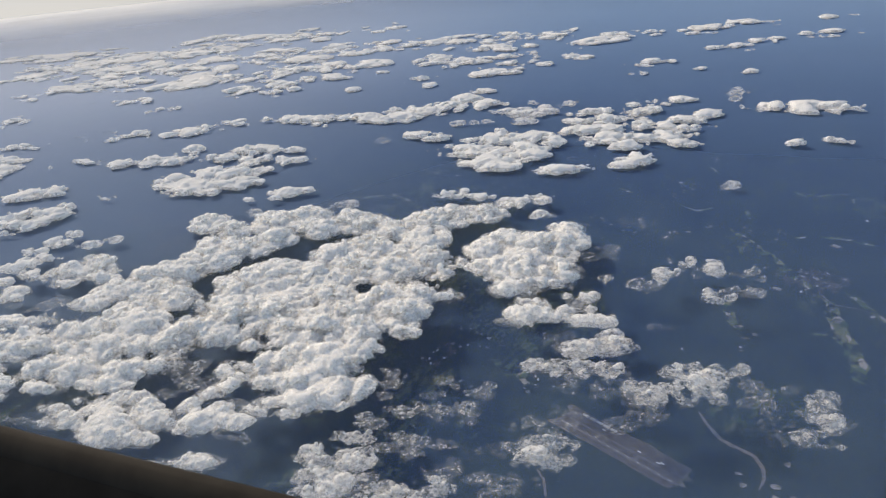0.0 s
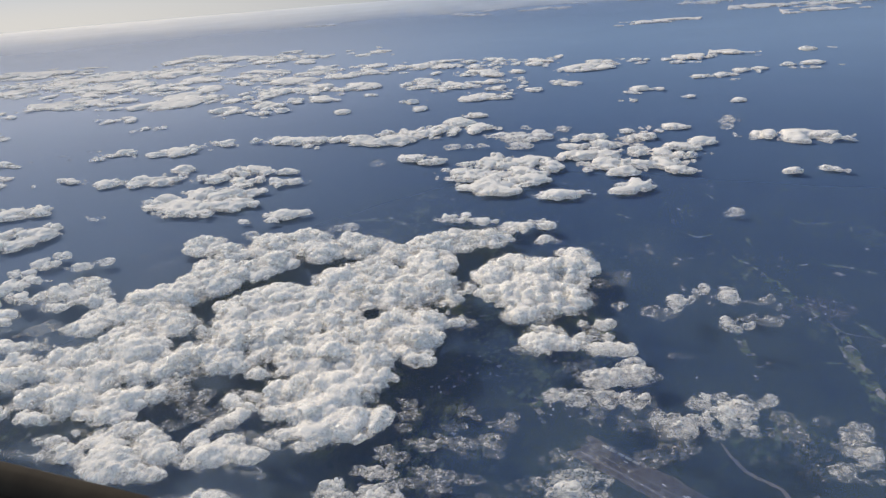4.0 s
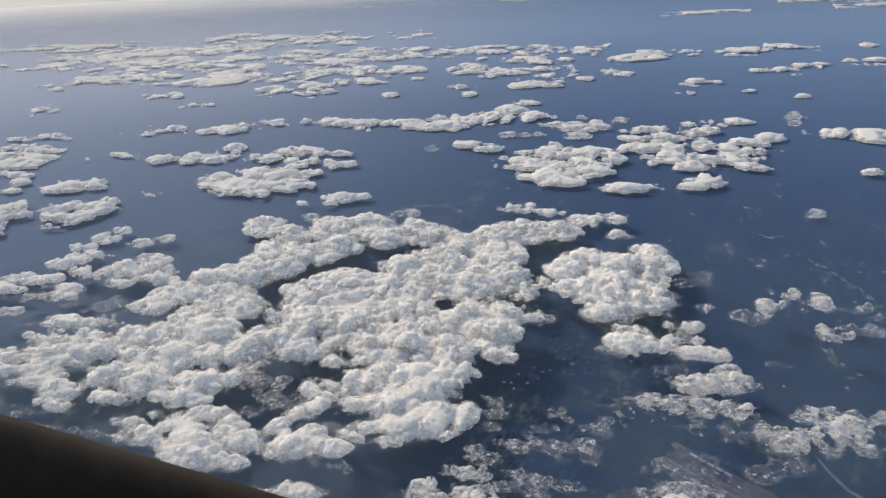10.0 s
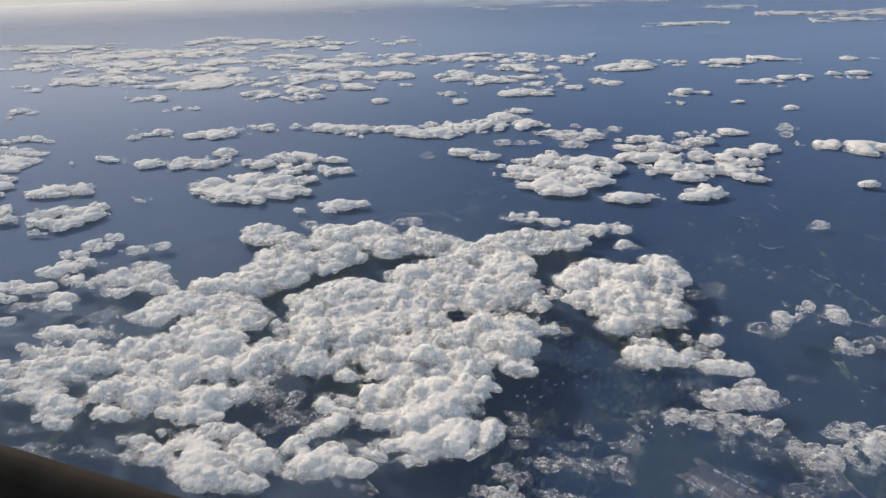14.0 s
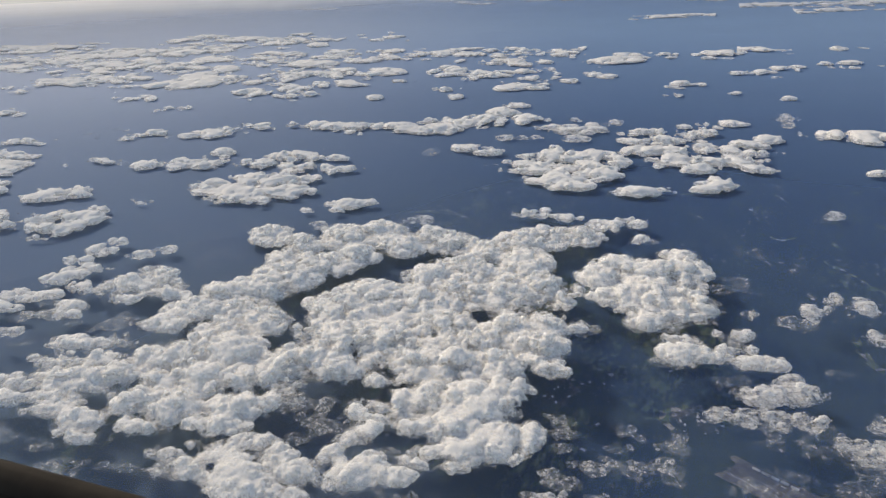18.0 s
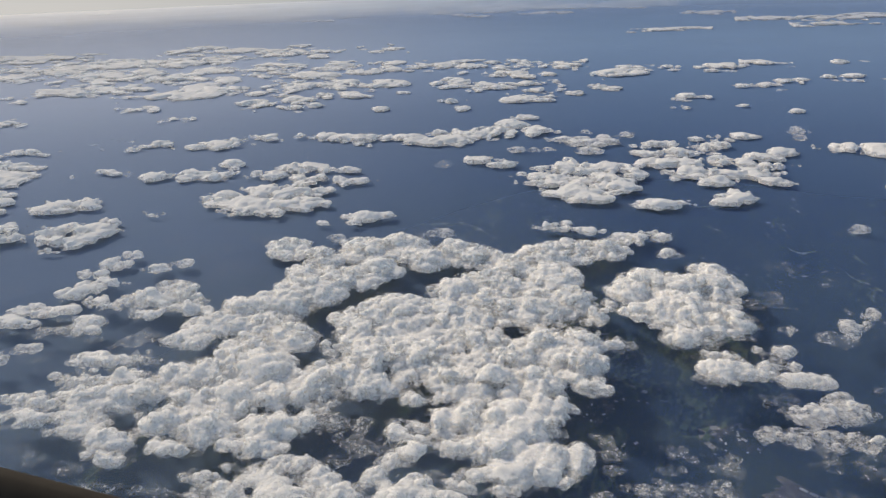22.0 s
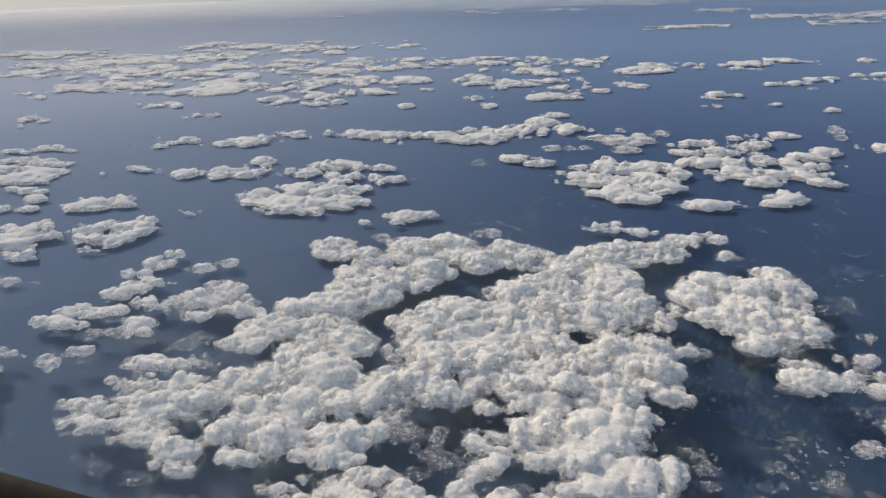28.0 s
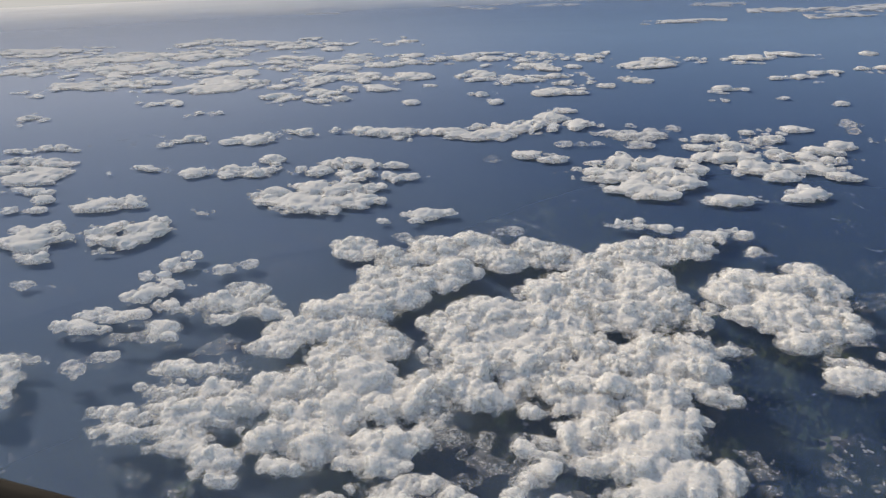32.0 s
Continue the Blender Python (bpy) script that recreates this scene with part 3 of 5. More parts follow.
c.gap(-122.3, 154.3, 5.0, 2.0, 124)
c.gap(-121.9, 145.8, 5.5, 3.8, 137)
c.gap(-123.1, 138.9, 3.3, 2.4, 144)
c.gap(-71.7, 177.5, 4.2, 1.4, -163)
c.gap(-77.9, 167.5, 2.4, 1.4, -164)
c.gap(-84.2, 132.7, 9.1, 5.7, -167)
c.gap(-77.8, 132.6, 5.4, 3.7, 117)
c.gap(-96.0, 114.7, 7.6, 5.1, -173)
c.gap(-85.4, 144.5, 3.7, 2.5, -168)
c.gap(-161.1, 130.3, 5.7, 2.4, 139)
c.gap(-152.3, 125.1, 4.0, 1.7, 138)
c.gap(-154.4, 109.8, 5.9, 1.8, -165)
c.gap(-123.3, 128.3, 2.3, 1.3, -173)
c.gap(-56.5, 164.3, 1.3, 1.2, -134)
c.gap(-51.3, 177.8, 1.7, 1.0, -160)
c.gap(-54.0, 157.3, 1.4, 0.9, 101)
c.gap(-43.9, 146.0, 2.9, 2.0, -157)
c.gap(-66.9, 184.3, 3.2, 1.9, -163)
c.gap(-145.9, 169.9, 2.9, 2.0, 150)
c.build("cloud_bank", "wide bank of white cumulus heaped over dark land")
c = Cloud(4.0, 0.92, 1.2)
c.lobe(-103.3, 99.9, 5.6, 3.3, -172)
c.lobe(-96.3, 96.1, 7.5, 3.1, -165)
c.lobe(-92.3, 103.5, 4.1, 3.2, 172)
c.lobe(-88.0, 101.1, 5.1, 3.1, -170)
c.lobe(-81.6, 100.9, 7.4, 3.1, -164)
c.lobe(-79.2, 108.2, 3.6, 2.9, -179)
c.lobe(-71.8, 104.2, 6.1, 2.4, -163)
c.lobe(-70.0, 109.3, 4.4, 2.5, -165)
c.lobe(-67.4, 112.7, 4.8, 2.6, -164)
c.lobe(-61.5, 113.2, 4.7, 2.9, -163)
c.lobe(-64.3, 106.6, 4.8, 2.4, -163)
c.lobe(-78.1, 114.8, 2.9, 1.6, -165)
c.lobe(-58.1, 116.7, 4.8, 2.3, -162)
c.lobe(-52.4, 114.3, 3.4, 1.1, -162)
c.lobe(-100.5, 107.0, 5.4, 2.0, -164)
c.lobe(-110.1, 102.9, 4.0, 1.2, -164)
c.lobe(-63.2, 91.1, 5.5, 1.4, -165)
c.lobe(-90.5, 92.3, 9.7, 3.3, -168)
c.lobe(-109.3, 94.0, 6.8, 3.0, -175)
c.lobe(-119.8, 96.2, 2.7, 0.8, -168)
c.lobe(-74.7, 101.7, 8.0, 3.0, -168)
c.gap(-87.9, 111.1, 6.6, 2.8, -164)
c.gap(-65.9, 119.4, 4.7, 1.4, -162)
c.gap(-78.5, 104.2, 1.8, 1.2, 124)
c.gap(-104.7, 95.6, 4.0, 2.3, 137)
c.gap(-88.9, 98.0, 2.9, 1.0, 123)
c.build("cumulus_cloud", "broken white cumulus along the near edge of the bank")
c = Cloud(2.6, 0.56, 1.3)
c.lobe(-101.0, 123.2, 6.5, 2.4, -164)
c.lobe(-92.2, 124.7, 3.3, 2.7, 168)
c.lobe(-85.3, 117.5, 3.8, 2.1, -166)
c.lobe(-93.5, 110.4, 2.7, 0.8, -163)
c.lobe(-110.1, 92.8, 4.8, 1.7, -165)
c.lobe(-120.0, 95.5, 1.9, 0.6, -165)
c.lobe(-125.7, 89.2, 3.6, 0.5, -162)
c.lobe(-137.2, 87.6, 2.9, 0.5, -163)
c.lobe(-139.1, 83.9, 4.8, 1.7, -167)
c.lobe(-150.1, 88.3, 3.3, 0.6, -163)
c.lobe(-92.1, 118.7, 2.5, 0.9, -164)
c.lobe(-73.1, 86.6, 4.1, 1.2, -166)
c.lobe(-65.8, 82.9, 3.1, 0.7, -164)
c.lobe(-60.5, 101.2, 3.6, 1.1, -166)
c.build("cloud_wisp", "thin ragged wisp of pale grey cloud")
c = Cloud(4.4, 1.00, 1.0)
c.lobe(-31.6, 233.5, 10.9, 8.7, 175)
c.lobe(-17.1, 230.5, 12.5, 10.5, 178)
c.lobe(-8.3, 238.9, 9.9, 6.0, 106)
c.lobe(-11.9, 248.9, 6.2, 4.0, -173)
c.lobe(-36.6, 221.3, 7.4, 6.0, 171)
c.lobe(-40.5, 209.0, 3.9, 3.2, 136)
c.lobe(-29.3, 207.3, 8.1, 7.0, 159)
c.lobe(-19.6, 216.7, 9.3, 6.7, -175)
c.lobe(-14.1, 205.7, 13.3, 8.8, -172)
c.lobe(-4.3, 212.5, 9.0, 5.5, 106)
c.lobe(-16.8, 194.8, 8.7, 3.9, -169)
c.lobe(-8.9, 201.4, 7.2, 4.0, -169)
c.build("cumulus_cloud", "broad white cumulus with a curled crown")
c = Cloud(2.2, 0.44, 1.3)
c.lobe(5.2, 230.9, 4.9, 4.8, 147)
c.lobe(10.3, 225.2, 3.5, 1.1, -169)
c.lobe(2.6, 223.7, 3.2, 1.6, -169)
c.build("cloud_wisp", "thin ragged wisp of pale grey cloud")
c = Cloud(3.4, 0.97, 1.1)
c.lobe(-6.2, 179.1, 6.6, 4.0, -168)
c.lobe(-11.1, 172.8, 3.8, 1.8, -168)
c.lobe(0.1, 179.1, 3.8, 2.5, -168)
c.lobe(-9.3, 186.5, 3.6, 1.6, -168)
c.lobe(-4.4, 185.6, 3.2, 1.6, -168)
c.build("cumulus_cloud", "small white cumulus puff above dark land")
c = Cloud(3.0, 0.88, 1.2)
c.lobe(3.4, 183.6, 3.5, 2.2, -167)
c.lobe(6.9, 193.0, 3.5, 1.6, -167)
c.lobe(4.9, 188.6, 2.5, 1.5, -167)
c.lobe(13.1, 179.4, 5.6, 1.7, -166)
c.lobe(10.6, 186.8, 1.4, 0.8, -166)
c.build("cumulus_cloud", "small white cumulus puff above dark land")
c = Cloud(3.2, 0.74, 1.2)
c.lobe(29.0, 214.8, 4.9, 2.7, 95)
c.lobe(35.0, 226.7, 3.8, 3.3, -148)
c.lobe(34.0, 218.2, 3.2, 2.5, 86)
c.lobe(38.6, 213.4, 4.9, 2.9, -164)
c.lobe(43.9, 221.6, 6.7, 3.5, 91)
c.lobe(45.4, 205.0, 4.4, 3.0, -159)
c.lobe(36.8, 207.9, 2.8, 1.2, -166)
c.lobe(43.4, 199.4, 2.6, 1.0, -165)
c.build("cumulus_cloud", "small white cumulus puff above dark land")
c = Cloud(2.6, 0.56, 1.2)
c.lobe(55.9, 219.7, 5.0, 4.1, 59)
c.lobe(55.8, 208.9, 3.9, 1.8, -164)
c.lobe(50.1, 221.5, 2.2, 1.7, 78)
c.build("cumulus_cloud", "small white cumulus puff above dark land")
c = Cloud(1.8, 0.56, 1.2)
c.lobe(23.0, 206.1, 3.6, 1.3, -167)
c.lobe(26.8, 204.5, 2.1, 0.7, -167)
c.build("cloud_wisp", "thin ragged wisp of pale grey cloud")
c = Cloud(3.2, 0.72, 1.2)
c.lobe(14.9, 163.3, 7.4, 3.5, -165)
c.lobe(22.4, 166.4, 4.1, 3.7, -138)
c.lobe(20.2, 172.6, 2.8, 1.5, -164)
c.lobe(11.1, 152.8, 6.3, 2.4, -165)
c.lobe(3.8, 151.1, 2.7, 1.3, -165)
c.lobe(19.9, 155.7, 4.9, 2.3, -164)
c.lobe(25.1, 154.3, 4.0, 2.8, -160)
c.lobe(16.2, 150.5, 3.5, 0.7, -165)
c.gap(16.0, 158.1, 4.5, 0.9, -165)
c.build("cumulus_cloud", "small white cumulus puff above dark land")
c = Cloud(2.2, 0.44, 1.3)
c.lobe(4.3, 166.9, 3.2, 1.9, -166)
c.lobe(15.7, 146.4, 3.2, 1.4, -164)
c.lobe(13.6, 143.1, 2.0, 1.1, -164)
c.lobe(25.9, 149.7, 3.7, 1.1, -164)
c.lobe(22.2, 143.0, 1.9, 0.6, -164)
c.lobe(12.0, 149.4, 2.1, 0.6, -165)
c.build("cloud_wisp", "thin ragged wisp of pale grey cloud")
c = Cloud(3.4, 0.68, 1.2)
c.lobe(39.5, 157.7, 4.3, 3.2, -153)
c.lobe(45.5, 154.1, 6.7, 5.2, -144)
c.lobe(43.5, 146.6, 4.7, 2.3, -161)
c.lobe(50.2, 159.8, 3.9, 2.5, -155)
c.lobe(53.1, 163.2, 1.7, 1.3, -145)
c.lobe(35.3, 146.7, 3.8, 2.9, -153)
c.lobe(31.7, 148.2, 3.6, 2.5, -158)
c.lobe(39.0, 150.2, 3.9, 2.9, -151)
c.lobe(49.5, 148.3, 2.6, 1.4, -159)
c.build("cumulus_cloud", "small white cumulus puff above dark land")
c = Cloud(2.4, 0.46, 1.3)
c.lobe(26.9, 144.3, 3.8, 1.3, -164)
c.lobe(36.3, 139.4, 3.1, 1.3, -162)
c.lobe(30.5, 133.2, 3.9, 1.3, -163)
c.lobe(32.0, 142.1, 2.9, 1.2, -163)
c.lobe(38.5, 142.8, 2.1, 0.9, -162)
c.lobe(34.2, 135.9, 2.1, 0.7, -163)
c.build("cloud_wisp", "thin ragged wisp of pale grey cloud")
c = Cloud(1.8, 0.32, 1.3)
c.lobe(22.8, 127.7, 4.9, 1.1, -163)
c.lobe(17.8, 131.8, 5.1, 1.8, -163)
c.lobe(13.6, 134.5, 1.9, 0.6, -164)
c.lobe(15.3, 128.1, 3.4, 1.1, -163)
c.build("cloud_wisp", "thin ragged wisp of pale grey cloud")
c = Cloud(3.2, 0.66, 1.2)
c.lobe(14.3, 115.8, 5.2, 3.0, -163)
c.lobe(11.0, 119.4, 5.4, 1.6, -163)
c.lobe(13.9, 121.9, 4.4, 1.3, -163)
c.lobe(8.0, 116.4, 2.0, 0.8, -163)
c.build("cumulus_cloud", "small white cumulus puff above dark land")
c = Cloud(2.2, 0.44, 1.3)
c.lobe(7.4, 124.7, 3.7, 1.2, -164)
c.lobe(8.3, 128.3, 2.7, 1.0, -164)
c.lobe(7.0, 121.3, 1.8, 0.6, -164)
c.lobe(12.7, 125.2, 2.6, 0.9, -163)
c.build("cloud_wisp", "thin ragged wisp of pale grey cloud")
c = Cloud(1.9, 0.42, 1.3)
c.lobe(9.4, 106.4, 4.0, 0.5, -163)
c.lobe(10.2, 104.0, 2.4, 0.5, -163)
c.lobe(12.3, 109.1, 2.2, 0.3, -163)
c.lobe(8.5, 101.8, 1.6, 0.4, -163)
c.build("cloud_wisp", "thin ragged wisp of pale grey cloud")
c = Cloud(2.2, 0.46, 1.2)
c.lobe(56.8, 157.2, 2.2, 1.7, 63)
c.lobe(57.3, 150.0, 1.7, 0.9, -159)
c.lobe(58.2, 153.1, 1.3, 0.6, -160)
c.build("cloud_wisp", "thin ragged wisp of pale grey cloud")
c = Cloud(1.9, 0.34, 1.3)
c.lobe(63.2, 148.5, 1.8, 1.2, -149)
c.lobe(61.8, 137.6, 1.7, 0.9, -157)
c.lobe(57.4, 140.5, 1.6, 0.6, -161)
c.lobe(62.4, 143.0, 1.1, 0.5, -158)
c.lobe(66.8, 158.0, 1.6, 1.1, 62)
c.build("cloud_wisp", "thin ragged wisp of pale grey cloud")
c = Cloud(3.2, 0.62, 1.2)
c.lobe(72.4, 151.4, 4.9, 3.4, -136)
c.lobe(70.9, 155.1, 3.5, 1.7, -158)
c.lobe(74.5, 145.5, 4.0, 2.7, -134)
c.lobe(69.6, 140.0, 3.1, 1.7, -153)
c.lobe(72.8, 138.9, 2.3, 1.0, -159)
c.lobe(76.4, 151.4, 2.0, 1.4, -128)
c.build("cumulus_cloud", "small white cumulus puff above dark land")
c = Cloud(3.4, 0.74, 1.2)
c.lobe(-35.7, 102.8, 5.0, 2.3, -168)
c.lobe(-30.7, 110.1, 5.1, 1.9, -166)
c.lobe(-28.4, 102.3, 7.1, 3.2, -167)
c.lobe(-31.7, 96.8, 4.8, 2.3, -168)
c.lobe(-24.4, 106.6, 2.7, 0.9, -165)
c.lobe(-28.5, 91.8, 5.8, 2.2, -165)
c.lobe(-25.3, 96.1, 4.7, 1.9, -166)
c.lobe(-32.5, 93.3, 2.9, 1.5, -170)
c.gap(-30.0, 98.9, 1.9, 0.7, -166)
c.build("cumulus_cloud", "small white cumulus puff above dark land")
c = Cloud(3.2, 0.68, 1.2)
c.lobe(-17.1, 96.8, 6.9, 1.3, -163)
c.lobe(-9.2, 97.5, 5.7, 2.4, -164)
c.lobe(-5.1, 100.6, 4.4, 2.1, -165)
c.lobe(-11.7, 94.5, 6.8, 1.7, -163)
c.lobe(-21.5, 92.2, 5.0, 1.5, -164)
c.lobe(-21.1, 98.8, 2.6, 0.7, -164)
c.build("cumulus_cloud", "small white cumulus puff above dark land")
c = Cloud(2.4, 0.49, 1.3)
c.lobe(-4.5, 105.6, 3.3, 1.9, -166)
c.lobe(2.1, 105.1, 2.9, 0.5, -163)
c.lobe(-3.4, 108.6, 1.8, 0.8, -165)
c.lobe(9.9, 104.8, 2.1, 0.5, -163)
c.lobe(4.1, 106.6, 1.7, 0.3, -163)
c.build("cloud_wisp", "thin ragged wisp of pale grey cloud")
c = Cloud(2.2, 0.56, 1.2)
c.lobe(-27.8, 116.2, 2.9, 0.9, -165)
c.lobe(-16.2, 112.3, 3.8, 1.4, -165)
c.lobe(-12.8, 109.1, 2.4, 0.4, -163)
c.lobe(-20.2, 113.7, 2.5, 0.8, -165)
c.lobe(-20.7, 108.8, 3.0, 0.5, -164)
c.lobe(-7.3, 114.5, 2.7, 0.5, -164)
c.lobe(-30.5, 118.2, 1.2, 0.5, -167)
c.build("cloud_wisp", "thin ragged wisp of pale grey cloud")
c = Cloud(2.4, 0.60, 1.2)
c.lobe(-24.0, 123.0, 2.7, 1.6, -170)
c.lobe(-20.1, 125.1, 1.8, 1.3, -178)
c.lobe(-19.8, 119.0, 1.4, 0.4, -165)
c.lobe(-32.4, 117.2, 1.0, 0.7, -173)
c.build("cloud_wisp", "thin ragged wisp of pale grey cloud")
c = Cloud(2.2, 0.56, 1.2)
c.lobe(-34.0, 137.7, 2.8, 1.9, -177)
c.lobe(-34.4, 132.0, 2.2, 0.6, -166)
c.lobe(-32.1, 127.0, 1.5, 0.5, -166)
c.build("cloud_wisp", "thin ragged wisp of pale grey cloud")
c = Cloud(2.4, 0.49, 1.3)
c.lobe(-17.3, 137.8, 3.1, 2.3, -175)
c.lobe(-17.9, 131.8, 2.1, 0.7, -165)
c.lobe(-13.9, 124.9, 2.6, 2.0, -175)
c.lobe(-10.4, 121.7, 1.7, 0.5, -164)
c.build("cloud_wisp", "thin ragged wisp of pale grey cloud")
c = Cloud(2.4, 0.54, 1.3)
c.lobe(-8.3, 127.7, 3.2, 2.5, -173)
c.lobe(-7.6, 135.7, 2.9, 1.2, -165)
c.lobe(-7.5, 123.7, 2.2, 0.6, -164)
c.lobe(-6.4, 138.9, 1.5, 0.5, -165)
c.build("cloud_wisp", "thin ragged wisp of pale grey cloud")
c = Cloud(2.0, 0.42, 1.3)
c.lobe(-0.0, 114.0, 1.2, 0.7, -165)
c.lobe(5.6, 116.7, 2.3, 1.3, -164)
c.lobe(1.9, 112.6, 1.0, 0.3, -164)
c.build("cloud_wisp", "thin ragged wisp of pale grey cloud")
c = Cloud(4.4, 1.00, 1.0)
c.lobe(-197.2, 168.9, 11.4, 5.4, -171)
c.lobe(-190.3, 175.4, 8.3, 5.7, 172)
c.lobe(-204.4, 163.2, 8.9, 2.4, -166)
c.lobe(-180.6, 167.8, 6.6, 4.5, 175)
c.lobe(-199.6, 181.0, 4.0, 2.7, 157)
c.lobe(-191.8, 159.5, 5.8, 2.2, -168)
c.build("cumulus_cloud", "white cumulus with a tall knob over a town")
c = Cloud(3.4, 0.97, 1.1)
c.lobe(-237.3, 199.9, 4.6, 3.0, 159)
c.lobe(-238.7, 191.8, 5.1, 3.1, 174)
c.lobe(-239.4, 182.0, 4.6, 2.0, -172)
c.lobe(-223.6, 177.4, 5.1, 2.3, -172)
c.lobe(-227.2, 171.3, 6.1, 2.7, -172)
c.lobe(-230.3, 165.1, 6.9, 3.0, -172)
c.lobe(-217.7, 162.1, 3.8, 1.9, -175)
c.lobe(-227.9, 154.8, 6.5, 1.9, -167)
c.lobe(-231.8, 148.9, 7.2, 1.8, -166)
c.lobe(-223.4, 153.9, 4.4, 1.4, -168)
c.lobe(-237.6, 140.6, 5.8, 1.3, -166)
c.lobe(-230.8, 141.0, 5.4, 1.6, -167)
c.build("cumulus_cloud", "slanting streak of white cumulus above a valley")
c = Cloud(3.0, 0.88, 1.1)
c.lobe(-217.0, 191.4, 4.1, 1.6, -169)
c.lobe(-214.4, 198.3, 4.2, 2.2, -174)
c.lobe(-215.5, 194.6, 3.7, 1.6, -171)
c.build("cumulus_cloud", "small white cumulus puff above dark land")
c = Cloud(3.2, 0.92, 1.1)
c.lobe(-207.1, 148.2, 6.1, 2.4, -169)
c.lobe(-209.5, 141.8, 4.8, 1.5, -167)
c.lobe(-199.0, 144.8, 2.3, 1.1, -174)
c.build("cumulus_cloud", "small white cumulus puff above dark land")
c = Cloud(3.0, 0.78, 1.1)
c.lobe(-210.5, 128.2, 3.5, 1.0, -166)
c.lobe(-215.6, 122.7, 5.6, 1.5, -166)
c.lobe(-214.0, 119.4, 4.1, 0.8, -165)
c.build("cumulus_cloud", "small white cumulus puff above dark land")
c = Cloud(2.0, 0.49, 1.2)
c.lobe(-220.4, 135.6, 4.8, 1.1, -166)
c.lobe(-193.2, 138.2, 2.9, 1.3, -172)
c.lobe(-184.4, 141.5, 3.5, 0.8, -165)
c.lobe(-180.7, 144.7, 2.5, 0.6, -165)
c.lobe(-180.5, 148.4, 1.8, 0.5, -165)
c.build("cloud_wisp", "thin ragged wisp of pale grey cloud")
c = Cloud(4.2, 1.00, 1.1)
c.lobe(-287.6, 215.8, 18.8, 10.1, 177)
c.lobe(-280.4, 225.2, 11.0, 6.3, 173)
c.lobe(-283.7, 203.9, 12.0, 5.8, -177)
c.lobe(-278.0, 196.7, 8.0, 2.0, -167)
c.lobe(-282.1, 234.3, 5.2, 3.1, 168)
c.lobe(-300.8, 206.5, 10.8, 5.7, 174)
c.build("cumulus_cloud", "white cumulus with a fringed sunward edge")
c = Cloud(3.8, 1.00, 1.1)
c.lobe(-320.2, 203.0, 14.1, 7.1, 176)
c.lobe(-320.3, 215.1, 8.9, 3.9, -176)
c.lobe(-311.3, 189.9, 9.6, 3.3, -171)
c.lobe(-296.1, 182.3, 9.4, 4.0, -175)
c.lobe(-290.7, 185.7, 3.6, 1.3, -171)
c.lobe(-325.2, 193.1, 6.2, 3.1, 174)
c.build("cumulus_cloud", "small white cumulus puff above dark land")
c = Cloud(2.6, 0.79, 1.1)
c.lobe(-295.7, 171.7, 4.0, 1.6, -173)
c.lobe(-275.7, 162.4, 5.4, 1.1, -166)
c.build("cumulus_cloud", "small white cumulus puff above dark land")
c = Cloud(2.4, 1.00, 1.1)
c.lobe(-923.6, 1100.4, 76.8, 34.3, 148)
c.lobe(-820.1, 1065.3, 60.0, 28.8, 157)
c.lobe(-751.7, 1053.4, 48.5, 24.5, 146)
c.build("cloud", "thin white cloud drifting far over hazy land")
c = Cloud(2.4, 1.00, 1.1)
c.lobe(-1198.0, 913.4, 92.4, 27.8, 172)
c.lobe(-1134.1, 941.8, 44.8, 16.9, 160)
c.build("cloud", "thin white cloud drifting far over hazy land")
c = Cloud(2.4, 1.00, 1.1)
c.lobe(-669.7, 1032.5, 33.6, 18.2, 154)
c.lobe(-642.1, 1060.3, 19.9, 11.0, 154)
c.build("cloud", "thin white cloud drifting far over hazy land")
c = Cloud(2.4, 1.00, 1.1)
c.lobe(-600.1, 970.3, 17.3, 9.5, 160)
c.build("cloud", "thin white cloud drifting far over hazy land")
c = Cloud(2.4, 1.00, 1.1)
c.lobe(-560.1, 1159.1, 19.0, 10.9, 135)
c.lobe(-522.8, 1085.3, 18.4, 11.2, 152)
c.build("cloud", "thin white cloud drifting far over hazy land")
c = Cloud(2.4, 1.00, 1.1)
c.lobe(-892.9, 846.8, 72.8, 28.8, 148)
c.lobe(-875.6, 870.1, 47.5, 15.6, 141)
c.build("cloud", "thin white cloud drifting far over hazy land")
c = Cloud(2.4, 1.00, 1.1)
c.lobe(-1021.4, 865.9, 33.9, 13.4, 157)
c.lobe(-941.1, 815.4, 29.8, 12.3, 159)
c.build("cloud", "thin white cloud drifting far over hazy land")
c = Cloud(2.4, 1.00, 1.1)
c.lobe(-816.9, 849.5, 55.6, 22.1, 144)
c.lobe(-776.8, 865.6, 46.7, 21.4, 148)
c.lobe(-751.5, 873.7, 43.9, 16.0, 174)
c.build("cloud", "thin white cloud drifting far over hazy land")
c = Cloud(2.4, 1.00, 1.1)
c.lobe(-768.9, 936.2, 29.3, 14.4, 151)
c.build("cloud", "thin white cloud drifting far over hazy land")
c = Cloud(2.4, 1.00, 1.1)
c.lobe(-868.4, 739.2, 41.2, 16.8, 168)
c.lobe(-794.4, 709.1, 57.5, 25.3, 157)
c.lobe(-795.2, 744.1, 29.5, 12.5, 151)
c.build("cloud", "thin white cloud drifting far over hazy land")
c = Cloud(2.4, 1.00, 1.1)
c.lobe(-975.3, 744.9, 55.2, 21.5, 164)
c.lobe(-929.0, 698.6, 34.6, 13.6, 161)
